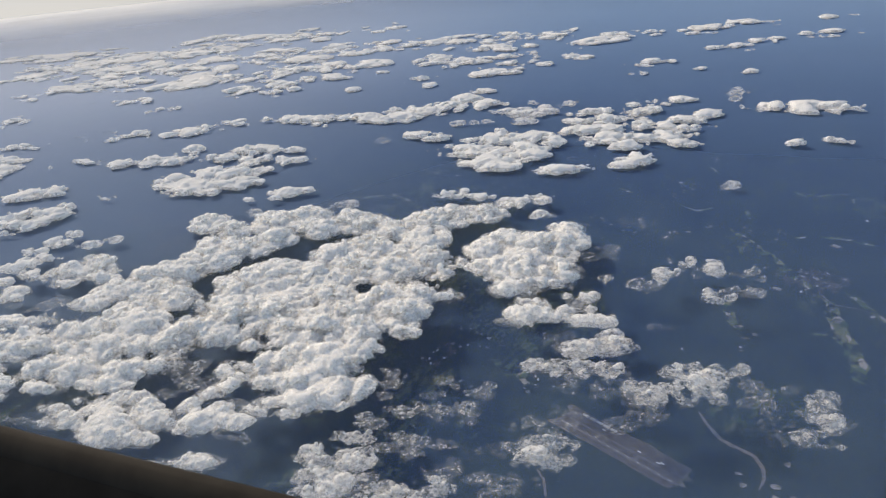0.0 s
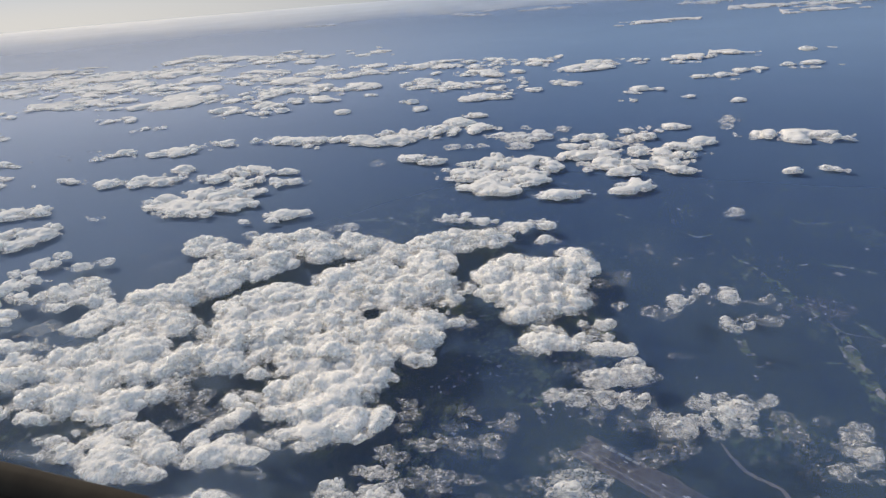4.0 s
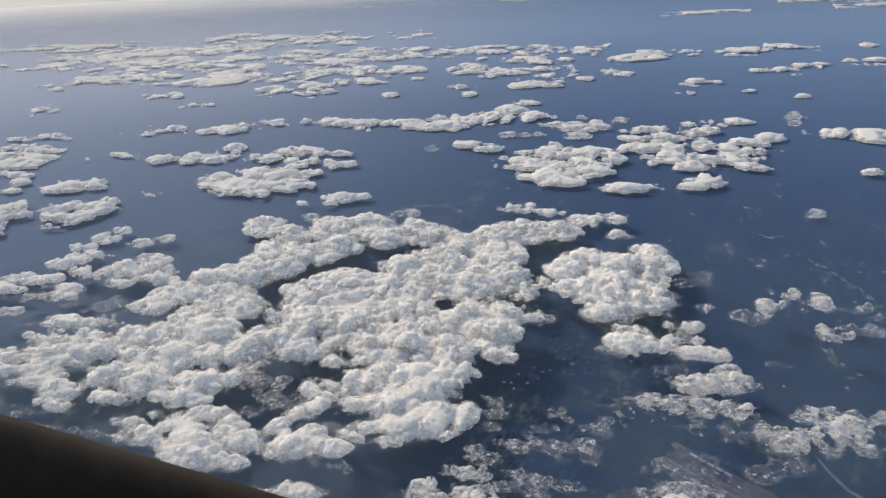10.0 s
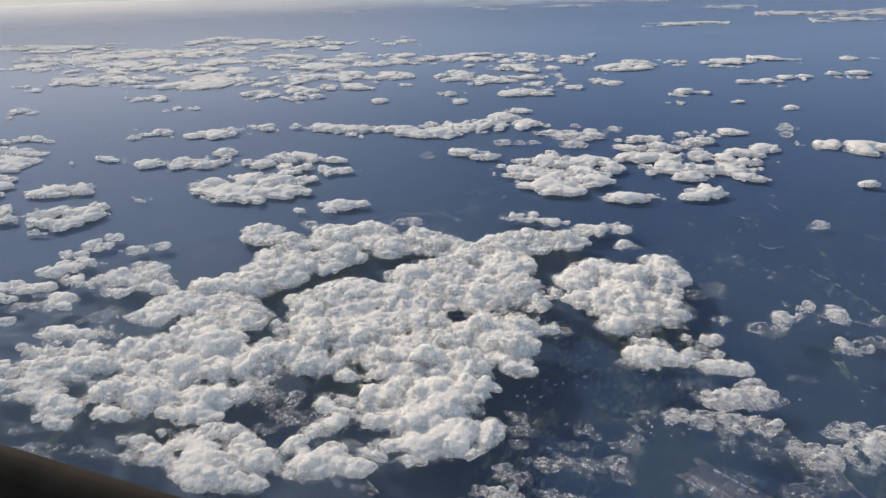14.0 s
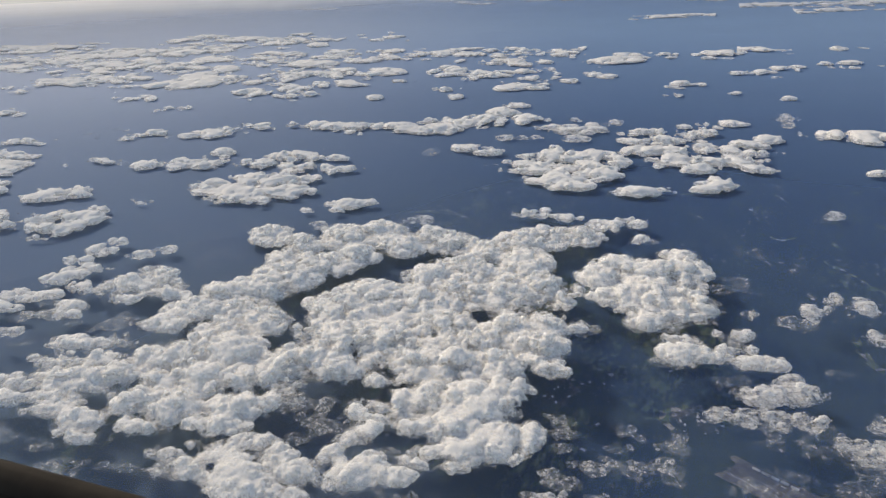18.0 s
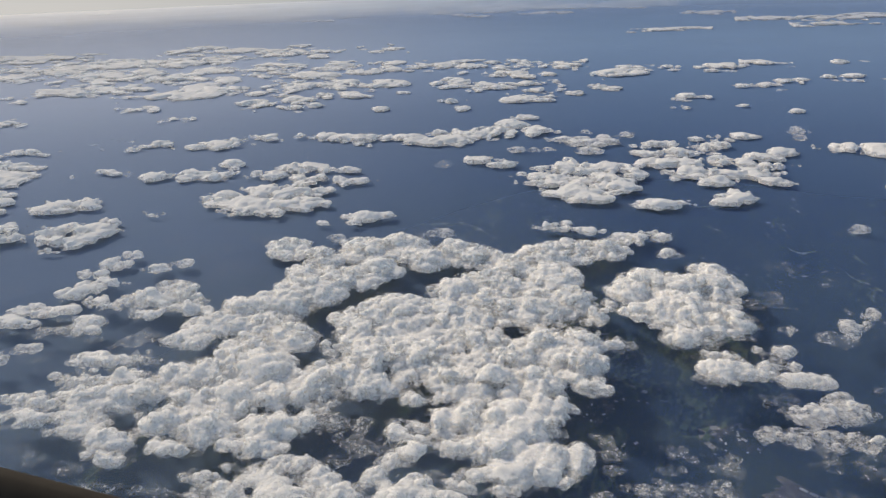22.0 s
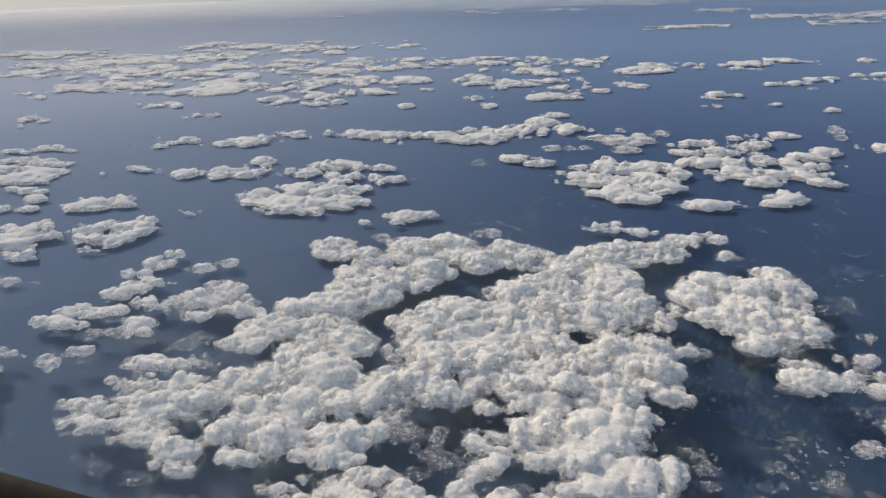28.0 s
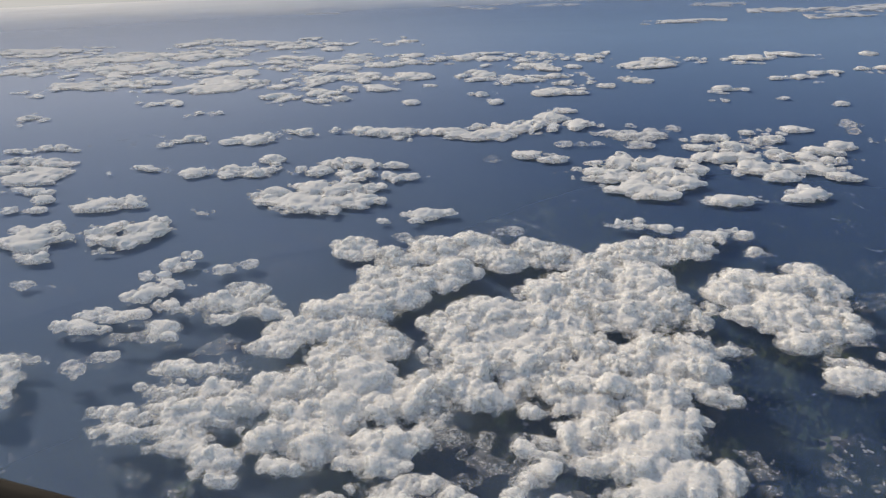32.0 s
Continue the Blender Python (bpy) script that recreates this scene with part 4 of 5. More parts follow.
c.build("cloud", "thin white cloud drifting far over hazy land")
c = Cloud(2.4, 1.00, 1.1)
c.lobe(-730.1, 583.1, 22.3, 9.8, 163)
c.lobe(-699.9, 595.1, 32.3, 14.4, 168)
c.lobe(-673.7, 611.1, 32.5, 14.5, 152)
c.lobe(-661.1, 574.9, 19.8, 7.3, 178)
c.build("cloud", "thin white cloud drifting far over hazy land")
c = Cloud(2.4, 1.00, 1.1)
c.lobe(-647.3, 631.7, 31.6, 13.8, 147)
c.lobe(-632.1, 598.8, 13.7, 6.7, 163)
c.build("cloud", "thin white cloud drifting far over hazy land")
c = Cloud(2.4, 1.00, 1.1)
c.lobe(-740.1, 759.9, 42.4, 13.9, 139)
c.lobe(-669.5, 708.1, 40.7, 20.0, 153)
c.lobe(-666.4, 747.1, 35.4, 17.8, 153)
c.lobe(-667.7, 788.8, 27.4, 13.2, 145)
c.build("cloud", "thin white cloud drifting far over hazy land")
c = Cloud(2.4, 1.00, 1.1)
c.lobe(-543.1, 574.3, 24.6, 12.6, 168)
c.lobe(-536.8, 601.9, 34.5, 18.8, 158)
c.lobe(-539.4, 643.1, 40.7, 21.6, 148)
c.lobe(-568.0, 701.1, 27.5, 14.6, 147)
c.lobe(-561.1, 640.8, 24.6, 13.1, 152)
c.lobe(-505.0, 638.2, 15.9, 8.3, 142)
c.build("cloud", "thin white cloud drifting far over hazy land")
c = Cloud(2.4, 1.00, 1.1)
c.lobe(-627.0, 803.6, 34.8, 17.1, 142)
c.lobe(-595.3, 817.8, 36.3, 19.7, 147)
c.lobe(-541.5, 784.1, 16.6, 9.5, 146)
c.build("cloud", "thin white cloud drifting far over hazy land")
c = Cloud(2.4, 1.00, 1.1)
c.lobe(-556.6, 749.1, 24.8, 14.1, 156)
c.build("cloud", "thin white cloud drifting far over hazy land")
c = Cloud(2.4, 1.00, 1.1)
c.lobe(-535.2, 507.3, 17.0, 8.5, 155)
c.lobe(-517.1, 510.0, 14.3, 7.4, 167)
c.build("cloud", "thin white cloud drifting far over hazy land")
c = Cloud(2.4, 1.00, 1.1)
c.lobe(-428.0, 551.5, 9.7, 5.4, 171)
c.lobe(-421.4, 562.3, 11.9, 7.1, 147)
c.build("cloud", "thin white cloud drifting far over hazy land")
c = Cloud(2.4, 1.00, 1.1)
c.lobe(-431.2, 472.4, 4.6, 2.2, 178)
c.build("cloud", "thin white cloud drifting far over hazy land")
c = Cloud(2.4, 1.00, 1.1)
c.lobe(-695.6, 517.5, 6.7, 2.8, 171)
c.build("cloud", "thin white cloud drifting far over hazy land")
c = Cloud(2.4, 1.00, 1.1)
c.lobe(-583.9, 423.1, 12.6, 5.6, 169)
c.build("cloud", "thin white cloud drifting far over hazy land")
c = Cloud(2.4, 1.00, 1.1)
c.lobe(-566.0, 865.3, 25.3, 13.7, 164)
c.build("cloud", "thin white cloud drifting far over hazy land")
c = Cloud(2.4, 1.00, 1.1)
c.lobe(-496.6, 816.4, 25.6, 15.7, 149)
c.lobe(-491.0, 861.1, 27.2, 16.8, 145)
c.build("cloud", "thin white cloud drifting far over hazy land")
c = Cloud(2.4, 1.00, 1.1)
c.lobe(-485.7, 748.8, 25.5, 11.9, 130)
c.lobe(-458.0, 756.2, 25.4, 13.1, 131)
c.build("cloud", "thin white cloud drifting far over hazy land")
c = Cloud(2.4, 1.00, 1.1)
c.lobe(-435.4, 889.7, 36.2, 20.6, 168)
c.build("cloud", "thin white cloud drifting far over hazy land")
c = Cloud(2.4, 1.00, 1.1)
c.lobe(-436.7, 790.4, 23.0, 14.9, 151)
c.lobe(-403.6, 821.1, 34.4, 22.3, 160)
c.lobe(-412.3, 797.5, 20.8, 13.1, 136)
c.lobe(-380.1, 840.2, 21.7, 13.8, 131)
c.build("cloud", "thin white cloud drifting far over hazy land")
c = Cloud(2.4, 1.00, 1.1)
c.lobe(-445.3, 636.5, 17.0, 10.4, 160)
c.lobe(-440.1, 662.1, 23.8, 14.8, 158)
c.lobe(-420.2, 677.2, 23.7, 15.2, 157)
c.lobe(-400.0, 692.4, 29.9, 12.4, 124)
c.lobe(-397.6, 662.3, 13.9, 7.8, 173)
c.build("cloud", "thin white cloud drifting far over hazy land")
c = Cloud(2.4, 1.00, 1.1)
c.lobe(-366.7, 682.4, 15.1, 10.1, 141)
c.lobe(-355.0, 701.1, 25.4, 16.5, 134)
c.lobe(-336.6, 698.4, 14.4, 8.4, 125)
c.build("cloud", "thin white cloud drifting far over hazy land")
c = Cloud(2.4, 1.00, 1.1)
c.lobe(-358.5, 865.9, 29.2, 17.9, 125)
c.lobe(-344.2, 892.2, 16.1, 10.8, 129)
c.build("cloud", "thin white cloud drifting far over hazy land")
c = Cloud(2.4, 1.00, 1.1)
c.lobe(-307.6, 855.4, 22.0, 16.4, 141)
c.lobe(-261.6, 839.7, 8.9, 6.2, 168)
c.build("cloud", "thin white cloud drifting far over hazy land")
c = Cloud(2.4, 1.00, 1.1)
c.lobe(-281.3, 893.9, 16.8, 12.8, 151)
c.build("cloud", "thin white cloud drifting far over hazy land")
c = Cloud(2.4, 1.00, 1.1)
c.lobe(-285.2, 703.2, 27.2, 15.0, 118)
c.lobe(-285.2, 739.3, 17.7, 13.2, 159)
c.lobe(-260.2, 705.6, 22.1, 11.9, 115)
c.lobe(-239.6, 690.8, 21.6, 16.8, 131)
c.lobe(-220.6, 688.7, 18.6, 15.0, 160)
c.lobe(-231.5, 656.5, 10.5, 6.9, 177)
c.build("cloud", "thin white cloud drifting far over hazy land")
c = Cloud(2.4, 1.00, 1.1)
c.lobe(-256.1, 785.6, 18.3, 14.5, 152)
c.lobe(-222.7, 787.8, 22.3, 18.3, 137)
c.lobe(-199.8, 789.3, 13.3, 10.0, 170)
c.build("cloud", "thin white cloud drifting far over hazy land")
c = Cloud(2.4, 1.00, 1.1)
c.lobe(-235.8, 895.1, 19.1, 13.3, 169)
c.lobe(-221.1, 864.8, 10.9, 6.6, 175)
c.build("cloud", "thin white cloud drifting far over hazy land")
c = Cloud(2.4, 1.00, 1.1)
c.lobe(-205.4, 908.7, 8.1, 6.7, 138)
c.build("cloud", "thin white cloud drifting far over hazy land")
c = Cloud(2.4, 1.00, 1.1)
c.lobe(-377.9, 609.7, 19.9, 9.8, 128)
c.build("cloud", "thin white cloud drifting far over hazy land")
c = Cloud(2.4, 1.00, 1.1)
c.lobe(-349.6, 616.9, 16.2, 10.5, 137)
c.lobe(-333.0, 615.3, 5.0, 3.1, 173)
c.build("cloud", "thin white cloud drifting far over hazy land")
c = Cloud(2.4, 1.00, 1.1)
c.lobe(-392.2, 579.7, 19.4, 11.2, 138)
c.build("cloud", "thin white cloud drifting far over hazy land")
c = Cloud(2.4, 1.00, 1.1)
c.lobe(-373.7, 540.5, 8.4, 5.0, 171)
c.build("cloud", "thin white cloud drifting far over hazy land")
c = Cloud(2.4, 1.00, 1.1)
c.lobe(-356.8, 552.1, 6.8, 4.5, 150)
c.build("cloud", "thin white cloud drifting far over hazy land")
c = Cloud(2.4, 1.00, 1.1)
c.lobe(-299.9, 637.5, 8.4, 3.3, -177)
c.build("cloud", "thin white cloud drifting far over hazy land")
c = Cloud(2.4, 1.00, 1.1)
c.lobe(-286.6, 544.6, 3.3, 2.4, 165)
c.build("cloud", "thin white cloud drifting far over hazy land")
c = Cloud(2.4, 1.00, 1.1)
c.lobe(-237.3, 593.8, 7.2, 5.5, 168)
c.build("cloud", "thin white cloud drifting far over hazy land")
c = Cloud(2.4, 1.00, 1.1)
c.lobe(-217.5, 596.5, 5.8, 3.6, 115)
c.build("cloud", "thin white cloud drifting far over hazy land")
c = Cloud(2.4, 1.00, 1.1)
c.lobe(-215.8, 560.8, 7.9, 3.4, 112)
c.build("cloud", "thin white cloud drifting far over hazy land")
c = Cloud(2.4, 1.00, 1.1)
c.lobe(-183.3, 607.4, 13.0, 8.7, -179)
c.lobe(-176.3, 621.2, 9.4, 7.6, 120)
c.build("cloud", "thin white cloud drifting far over hazy land")
c = Cloud(2.4, 1.00, 1.1)
c.lobe(-173.0, 663.1, 10.8, 9.1, 123)
c.build("cloud", "thin white cloud drifting far over hazy land")
c = Cloud(2.4, 1.00, 1.1)
c.lobe(-156.1, 614.2, 10.2, 5.6, -175)
c.build("cloud", "thin white cloud drifting far over hazy land")
c = Cloud(2.4, 1.00, 1.1)
c.lobe(-194.7, 716.0, 12.1, 8.2, 178)
c.build("cloud", "thin white cloud drifting far over hazy land")
c = Cloud(2.4, 1.00, 1.1)
c.lobe(-157.1, 707.1, 11.9, 7.9, 106)
c.build("cloud", "thin white cloud drifting far over hazy land")
c = Cloud(2.4, 1.00, 1.1)
c.lobe(-134.1, 660.4, 6.5, 4.2, 103)
c.build("cloud", "thin white cloud drifting far over hazy land")
c = Cloud(2.4, 1.00, 1.1)
c.lobe(-180.1, 854.8, 13.8, 6.2, -180)
c.build("cloud", "thin white cloud drifting far over hazy land")
c = Cloud(2.4, 1.00, 1.1)
c.lobe(-155.0, 855.8, 10.2, 6.1, 178)
c.build("cloud", "thin white cloud drifting far over hazy land")
c = Cloud(2.4, 1.00, 1.1)
c.lobe(-113.7, 809.8, 24.9, 20.2, 176)
c.lobe(-130.2, 793.9, 18.7, 14.7, 176)
c.lobe(-90.7, 826.4, 10.5, 7.4, 98)
c.build("cloud", "thin white cloud drifting far over hazy land")
c = Cloud(2.4, 1.00, 1.1)
c.lobe(-115.8, 851.9, 11.6, 9.7, 108)
c.build("cloud", "thin white cloud drifting far over hazy land")
c = Cloud(2.4, 1.00, 1.1)
c.lobe(-116.1, 699.3, 13.7, 11.1, -180)
c.lobe(-109.5, 711.7, 7.6, 5.5, 101)
c.build("cloud", "thin white cloud drifting far over hazy land")
c = Cloud(2.4, 1.00, 1.1)
c.lobe(-65.5, 865.1, 7.6, 5.9, -180)
c.build("cloud", "thin white cloud drifting far over hazy land")
c = Cloud(2.4, 1.00, 1.1)
c.lobe(-34.3, 866.4, 4.9, 3.7, -177)
c.build("cloud", "thin white cloud drifting far over hazy land")
c = Cloud(2.4, 1.00, 1.1)
c.lobe(-3.7, 873.1, 16.8, 15.1, 80)
c.lobe(-16.0, 878.1, 7.4, 5.9, -176)
c.build("cloud", "thin white cloud drifting far over hazy land")
c = Cloud(2.4, 1.00, 1.1)
c.lobe(41.5, 908.3, 6.2, 3.6, 85)
c.build("cloud", "thin white cloud drifting far over hazy land")
c = Cloud(2.4, 1.00, 1.1)
c.lobe(-34.6, 652.0, 5.7, 4.7, 82)
c.build("cloud", "thin white cloud drifting far over hazy land")
c = Cloud(2.4, 1.00, 1.1)
c.lobe(-37.5, 595.3, 4.4, 2.4, -169)
c.build("cloud", "thin white cloud drifting far over hazy land")
c = Cloud(2.4, 1.00, 1.1)
c.lobe(9.4, 610.2, 2.7, 2.3, -138)
c.build("cloud", "thin white cloud drifting far over hazy land")
c = Cloud(2.4, 1.00, 1.1)
c.lobe(45.1, 589.3, 3.3, 2.2, -160)
c.build("cloud", "thin white cloud drifting far over hazy land")
c = Cloud(2.4, 1.00, 1.1)
c.lobe(16.0, 720.1, 12.5, 3.4, -174)
c.lobe(36.1, 729.6, 9.9, 3.4, -173)
c.build("cloud", "thin white cloud drifting far over hazy land")
c = Cloud(2.4, 1.00, 1.1)
c.lobe(50.0, 754.3, 5.1, 3.6, -166)
c.lobe(64.9, 771.9, 6.1, 2.8, -173)
c.build("cloud", "thin white cloud drifting far over hazy land")
c = Cloud(2.4, 1.00, 1.1)
c.lobe(91.0, 790.8, 6.2, 3.8, -169)
c.build("cloud", "thin white cloud drifting far over hazy land")
c = Cloud(2.4, 1.00, 1.1)
c.lobe(117.4, 801.4, 7.6, 2.9, -174)
c.build("cloud", "thin white cloud drifting far over hazy land")
c = Cloud(2.4, 1.00, 1.1)
c.lobe(119.0, 921.6, 4.7, 3.8, -162)
c.build("cloud", "thin white cloud drifting far over hazy land")
c = Cloud(2.9, 1.00, 1.1)
c.lobe(-381.5, 384.1, 10.2, 4.4, -177)
c.lobe(-363.0, 380.4, 6.3, 2.5, -175)
c.lobe(-351.2, 381.0, 7.0, 2.5, -173)
c.lobe(-339.3, 390.7, 11.4, 5.9, 179)
c.lobe(-332.1, 407.2, 13.5, 8.5, 156)
c.lobe(-321.8, 417.0, 14.9, 9.5, 166)
c.lobe(-330.0, 394.4, 8.7, 2.6, -171)
c.build("cumulus_cloud", "small white cumulus puff above dark land")
c = Cloud(2.0, 1.00, 1.1)
c.lobe(-394.6, 365.0, 5.3, 1.5, -172)
c.lobe(-392.4, 376.3, 4.6, 1.6, -174)
c.build("cloud", "thin white cloud drifting far over hazy land")
c = Cloud(1.7, 0.44, 1.1)
c.lobe(-438.1, 376.6, 5.2, 2.6, 175)
c.lobe(-425.8, 388.9, 4.0, 1.7, -178)
c.build("cloud", "thin white cloud drifting far over hazy land")
c = Cloud(2.9, 1.00, 1.1)
c.lobe(-292.8, 428.5, 8.2, 4.7, 179)
c.lobe(-274.7, 430.0, 11.7, 8.1, 167)
c.lobe(-260.1, 428.9, 8.4, 6.1, 163)
c.lobe(-249.8, 430.9, 7.5, 5.5, 146)
c.lobe(-238.4, 421.7, 10.5, 6.2, 126)
c.lobe(-237.9, 439.0, 12.1, 9.2, 149)
c.build("cumulus_cloud", "small white cumulus puff above dark land")
c = Cloud(3.1, 1.00, 1.1)
c.lobe(-210.3, 436.6, 12.1, 9.6, 164)
c.lobe(-190.3, 434.8, 16.5, 13.0, 171)
c.lobe(-174.8, 437.9, 12.2, 10.4, 139)
c.lobe(-191.9, 461.6, 12.6, 7.0, -174)
c.build("cumulus_cloud", "small white cumulus puff above dark land")
c = Cloud(3.1, 1.00, 1.1)
c.lobe(-164.0, 455.0, 10.9, 9.5, 140)
c.lobe(-161.8, 475.3, 12.7, 11.0, 168)
c.lobe(-155.3, 497.8, 12.4, 10.5, 121)
c.lobe(-154.5, 528.2, 9.0, 5.1, -173)
c.lobe(-153.3, 460.8, 6.8, 5.9, 125)
c.lobe(-175.4, 477.0, 7.5, 5.0, 115)
c.build("cumulus_cloud", "small white cumulus puff above dark land")
c = Cloud(2.9, 1.00, 1.1)
c.lobe(-127.6, 481.5, 9.2, 8.7, 136)
c.lobe(-129.7, 473.1, 8.8, 4.8, 105)
c.build("cumulus_cloud", "small white cumulus puff above dark land")
c = Cloud(2.6, 0.79, 1.1)
c.lobe(-102.2, 455.6, 10.5, 7.8, -169)
c.lobe(-87.3, 446.2, 10.9, 5.7, -168)
c.lobe(-73.9, 454.1, 9.1, 5.8, -167)
c.lobe(-69.8, 480.3, 8.4, 5.3, 95)
c.lobe(-79.2, 465.5, 8.0, 7.4, 82)
c.lobe(-96.2, 487.2, 4.9, 3.9, 99)
c.build("cumulus_cloud", "small white cumulus puff above dark land")
c = Cloud(1.8, 0.74, 1.1)
c.lobe(-126.1, 420.1, 7.2, 1.4, -169)
c.build("cloud", "thin white cloud drifting far over hazy land")
c = Cloud(1.8, 0.74, 1.1)
c.lobe(-108.6, 423.7, 6.4, 2.1, -169)
c.build("cloud", "thin white cloud drifting far over hazy land")
c = Cloud(1.8, 0.74, 1.1)
c.lobe(-87.3, 424.9, 6.3, 2.1, -168)
c.build("cloud", "thin white cloud drifting far over hazy land")
c = Cloud(2.8, 1.00, 1.1)
c.lobe(-145.7, 386.9, 10.4, 6.0, -171)
c.lobe(-136.9, 393.2, 6.9, 3.3, -169)
c.lobe(-128.3, 382.2, 6.7, 4.4, -170)
c.build("cumulus_cloud", "small white cumulus puff above dark land")
c = Cloud(1.7, 0.49, 1.1)
c.lobe(-163.2, 374.5, 4.2, 3.0, -177)
c.build("cumulus_cloud", "small white cumulus puff above dark land")
c = Cloud(2.8, 1.00, 1.1)
c.lobe(-116.4, 352.6, 7.2, 6.2, 114)
c.lobe(-112.2, 360.9, 3.8, 1.6, -168)
c.build("cumulus_cloud", "small white cumulus puff above dark land")
c = Cloud(3.5, 1.00, 1.1)
c.lobe(-88.8, 378.8, 18.4, 12.9, -166)
c.lobe(-64.7, 388.1, 12.7, 10.4, -158)
c.lobe(-95.9, 352.7, 13.7, 10.0, 103)
c.lobe(-78.7, 343.2, 17.2, 16.5, 62)
c.lobe(-66.7, 359.4, 16.0, 14.0, 83)
c.lobe(-56.7, 350.6, 9.7, 7.9, 85)
c.lobe(-90.5, 396.0, 7.2, 4.9, 100)
c.lobe(-54.3, 374.1, 12.0, 5.4, 95)
c.lobe(-69.7, 324.9, 9.0, 3.7, -165)
c.build("cumulus_cloud", "rounded white cumulus with a crisp crown")
c = Cloud(3.1, 1.00, 1.1)
c.lobe(-43.3, 451.6, 12.2, 5.4, -167)
c.lobe(-33.5, 431.4, 19.9, 7.8, -167)
c.lobe(-14.5, 452.5, 17.0, 8.3, -165)
c.lobe(-11.5, 478.5, 10.7, 5.9, -165)
c.lobe(-44.2, 402.0, 8.1, 6.7, -149)
c.lobe(-28.9, 406.6, 18.8, 8.1, -166)
c.lobe(-7.7, 415.3, 18.7, 8.2, -165)
c.lobe(10.7, 427.6, 12.7, 7.0, -161)
c.lobe(-19.1, 387.0, 18.0, 10.7, -161)
c.lobe(1.0, 391.5, 17.7, 8.3, -163)
c.lobe(18.7, 409.2, 9.0, 3.9, -164)
c.lobe(-10.3, 371.5, 10.8, 4.3, -164)
c.lobe(19.1, 378.4, 7.8, 2.1, -165)
c.gap(-23.5, 424.6, 19.4, 2.1, -168)
c.gap(-1.8, 403.4, 18.0, 1.9, -167)
c.build("cumulus_cloud", "broad streaky white cumulus with torn ends")
c = Cloud(2.4, 1.00, 1.1)
c.lobe(5.9, 487.2, 5.8, 4.1, -156)
c.build("cumulus_cloud", "small white cumulus puff above dark land")
c = Cloud(2.6, 1.00, 1.1)
c.lobe(26.2, 445.3, 6.8, 4.9, 65)
c.build("cumulus_cloud", "small white cumulus puff above dark land")
c = Cloud(2.8, 1.00, 1.1)
c.lobe(0.3, 345.9, 7.0, 5.2, -142)
c.lobe(-6.1, 335.8, 5.7, 1.6, -165)
c.lobe(-2.2, 354.2, 4.1, 2.8, -153)
c.build("cumulus_cloud", "small white cumulus puff above dark land")
c = Cloud(2.6, 1.00, 1.1)
c.lobe(-35.0, 325.9, 7.9, 4.3, -162)
c.lobe(-26.2, 329.0, 5.2, 1.6, -165)
c.build("cumulus_cloud", "small white cumulus puff above dark land")
c = Cloud(2.6, 1.00, 1.1)
c.lobe(-78.6, 283.1, 4.5, 2.8, -164)
c.lobe(-69.3, 280.9, 5.4, 2.0, -165)
c.lobe(-61.7, 279.9, 3.8, 1.3, -165)
c.build("cumulus_cloud", "small white cumulus puff above dark land")
c = Cloud(2.6, 1.00, 1.1)
c.lobe(-42.5, 277.7, 4.7, 2.5, -162)
c.lobe(-37.2, 282.7, 3.5, 1.3, -164)
c.build("cumulus_cloud", "small white cumulus puff above dark land")
c = Cloud(2.4, 0.90, 1.1)
c.lobe(-27.7, 262.2, 3.9, 2.1, -160)
c.lobe(-30.6, 258.9, 2.6, 1.1, -162)
c.build("cumulus_cloud", "small white cumulus puff above dark land")
c = Cloud(2.0, 0.90, 1.1)
c.lobe(-29.4, 279.7, 2.8, 1.2, -162)
c.build("cumulus_cloud", "small white cumulus puff above dark land")
c = Cloud(3.0, 1.00, 1.1)
c.lobe(63.6, 462.2, 9.4, 8.2, 173)
c.lobe(82.0, 461.6, 18.1, 11.0, 178)
c.lobe(99.8, 461.0, 10.8, 10.1, 68)
c.lobe(47.7, 462.8, 5.2, 4.8, 111)
c.build("cumulus_cloud", "small white cumulus puff above dark land")
c = Cloud(2.2, 0.64, 1.1)
c.lobe(39.3, 512.2, 6.6, 3.6, 95)
c.lobe(41.8, 489.9, 4.2, 2.7, 96)
c.build("cumulus_cloud", "small white cumulus puff above dark land")
c = Cloud(2.4, 1.00, 1.1)
c.lobe(73.5, 379.1, 5.7, 4.1, -171)
c.build("cumulus_cloud", "small white cumulus puff above dark land")
c = Cloud(2.2, 1.00, 1.1)
c.lobe(88.6, 387.5, 4.1, 2.0, -175)
c.build("cumulus_cloud", "small white cumulus puff above dark land")
c = Cloud(2.0, 0.69, 1.1)
c.lobe(44.8, 309.3, 3.2, 2.0, -170)
c.lobe(52.0, 311.8, 1.4, 0.7, -171)
c.build("cumulus_cloud", "small white cumulus puff above dark land")
c = Cloud(3.3, 1.00, 1.1)
c.lobe(-243.8, 345.5, 15.3, 10.3, 172)
c.lobe(-252.0, 327.6, 17.7, 7.6, -172)
c.lobe(-219.3, 323.9, 15.3, 8.3, -175)
c.lobe(-202.6, 327.8, 9.2, 1.9, -168)
c.lobe(-225.7, 299.2, 22.7, 11.5, -174)
c.lobe(-252.9, 281.9, 13.4, 5.0, -170)
c.lobe(-228.6, 277.6, 18.4, 7.5, -171)
c.lobe(-224.5, 262.5, 17.4, 3.4, -167)
c.lobe(-208.8, 283.6, 14.6, 7.5, -173)
c.build("cumulus_cloud", "broad white cumulus in stepped streaks")
c = Cloud(2.2, 1.00, 1.1)
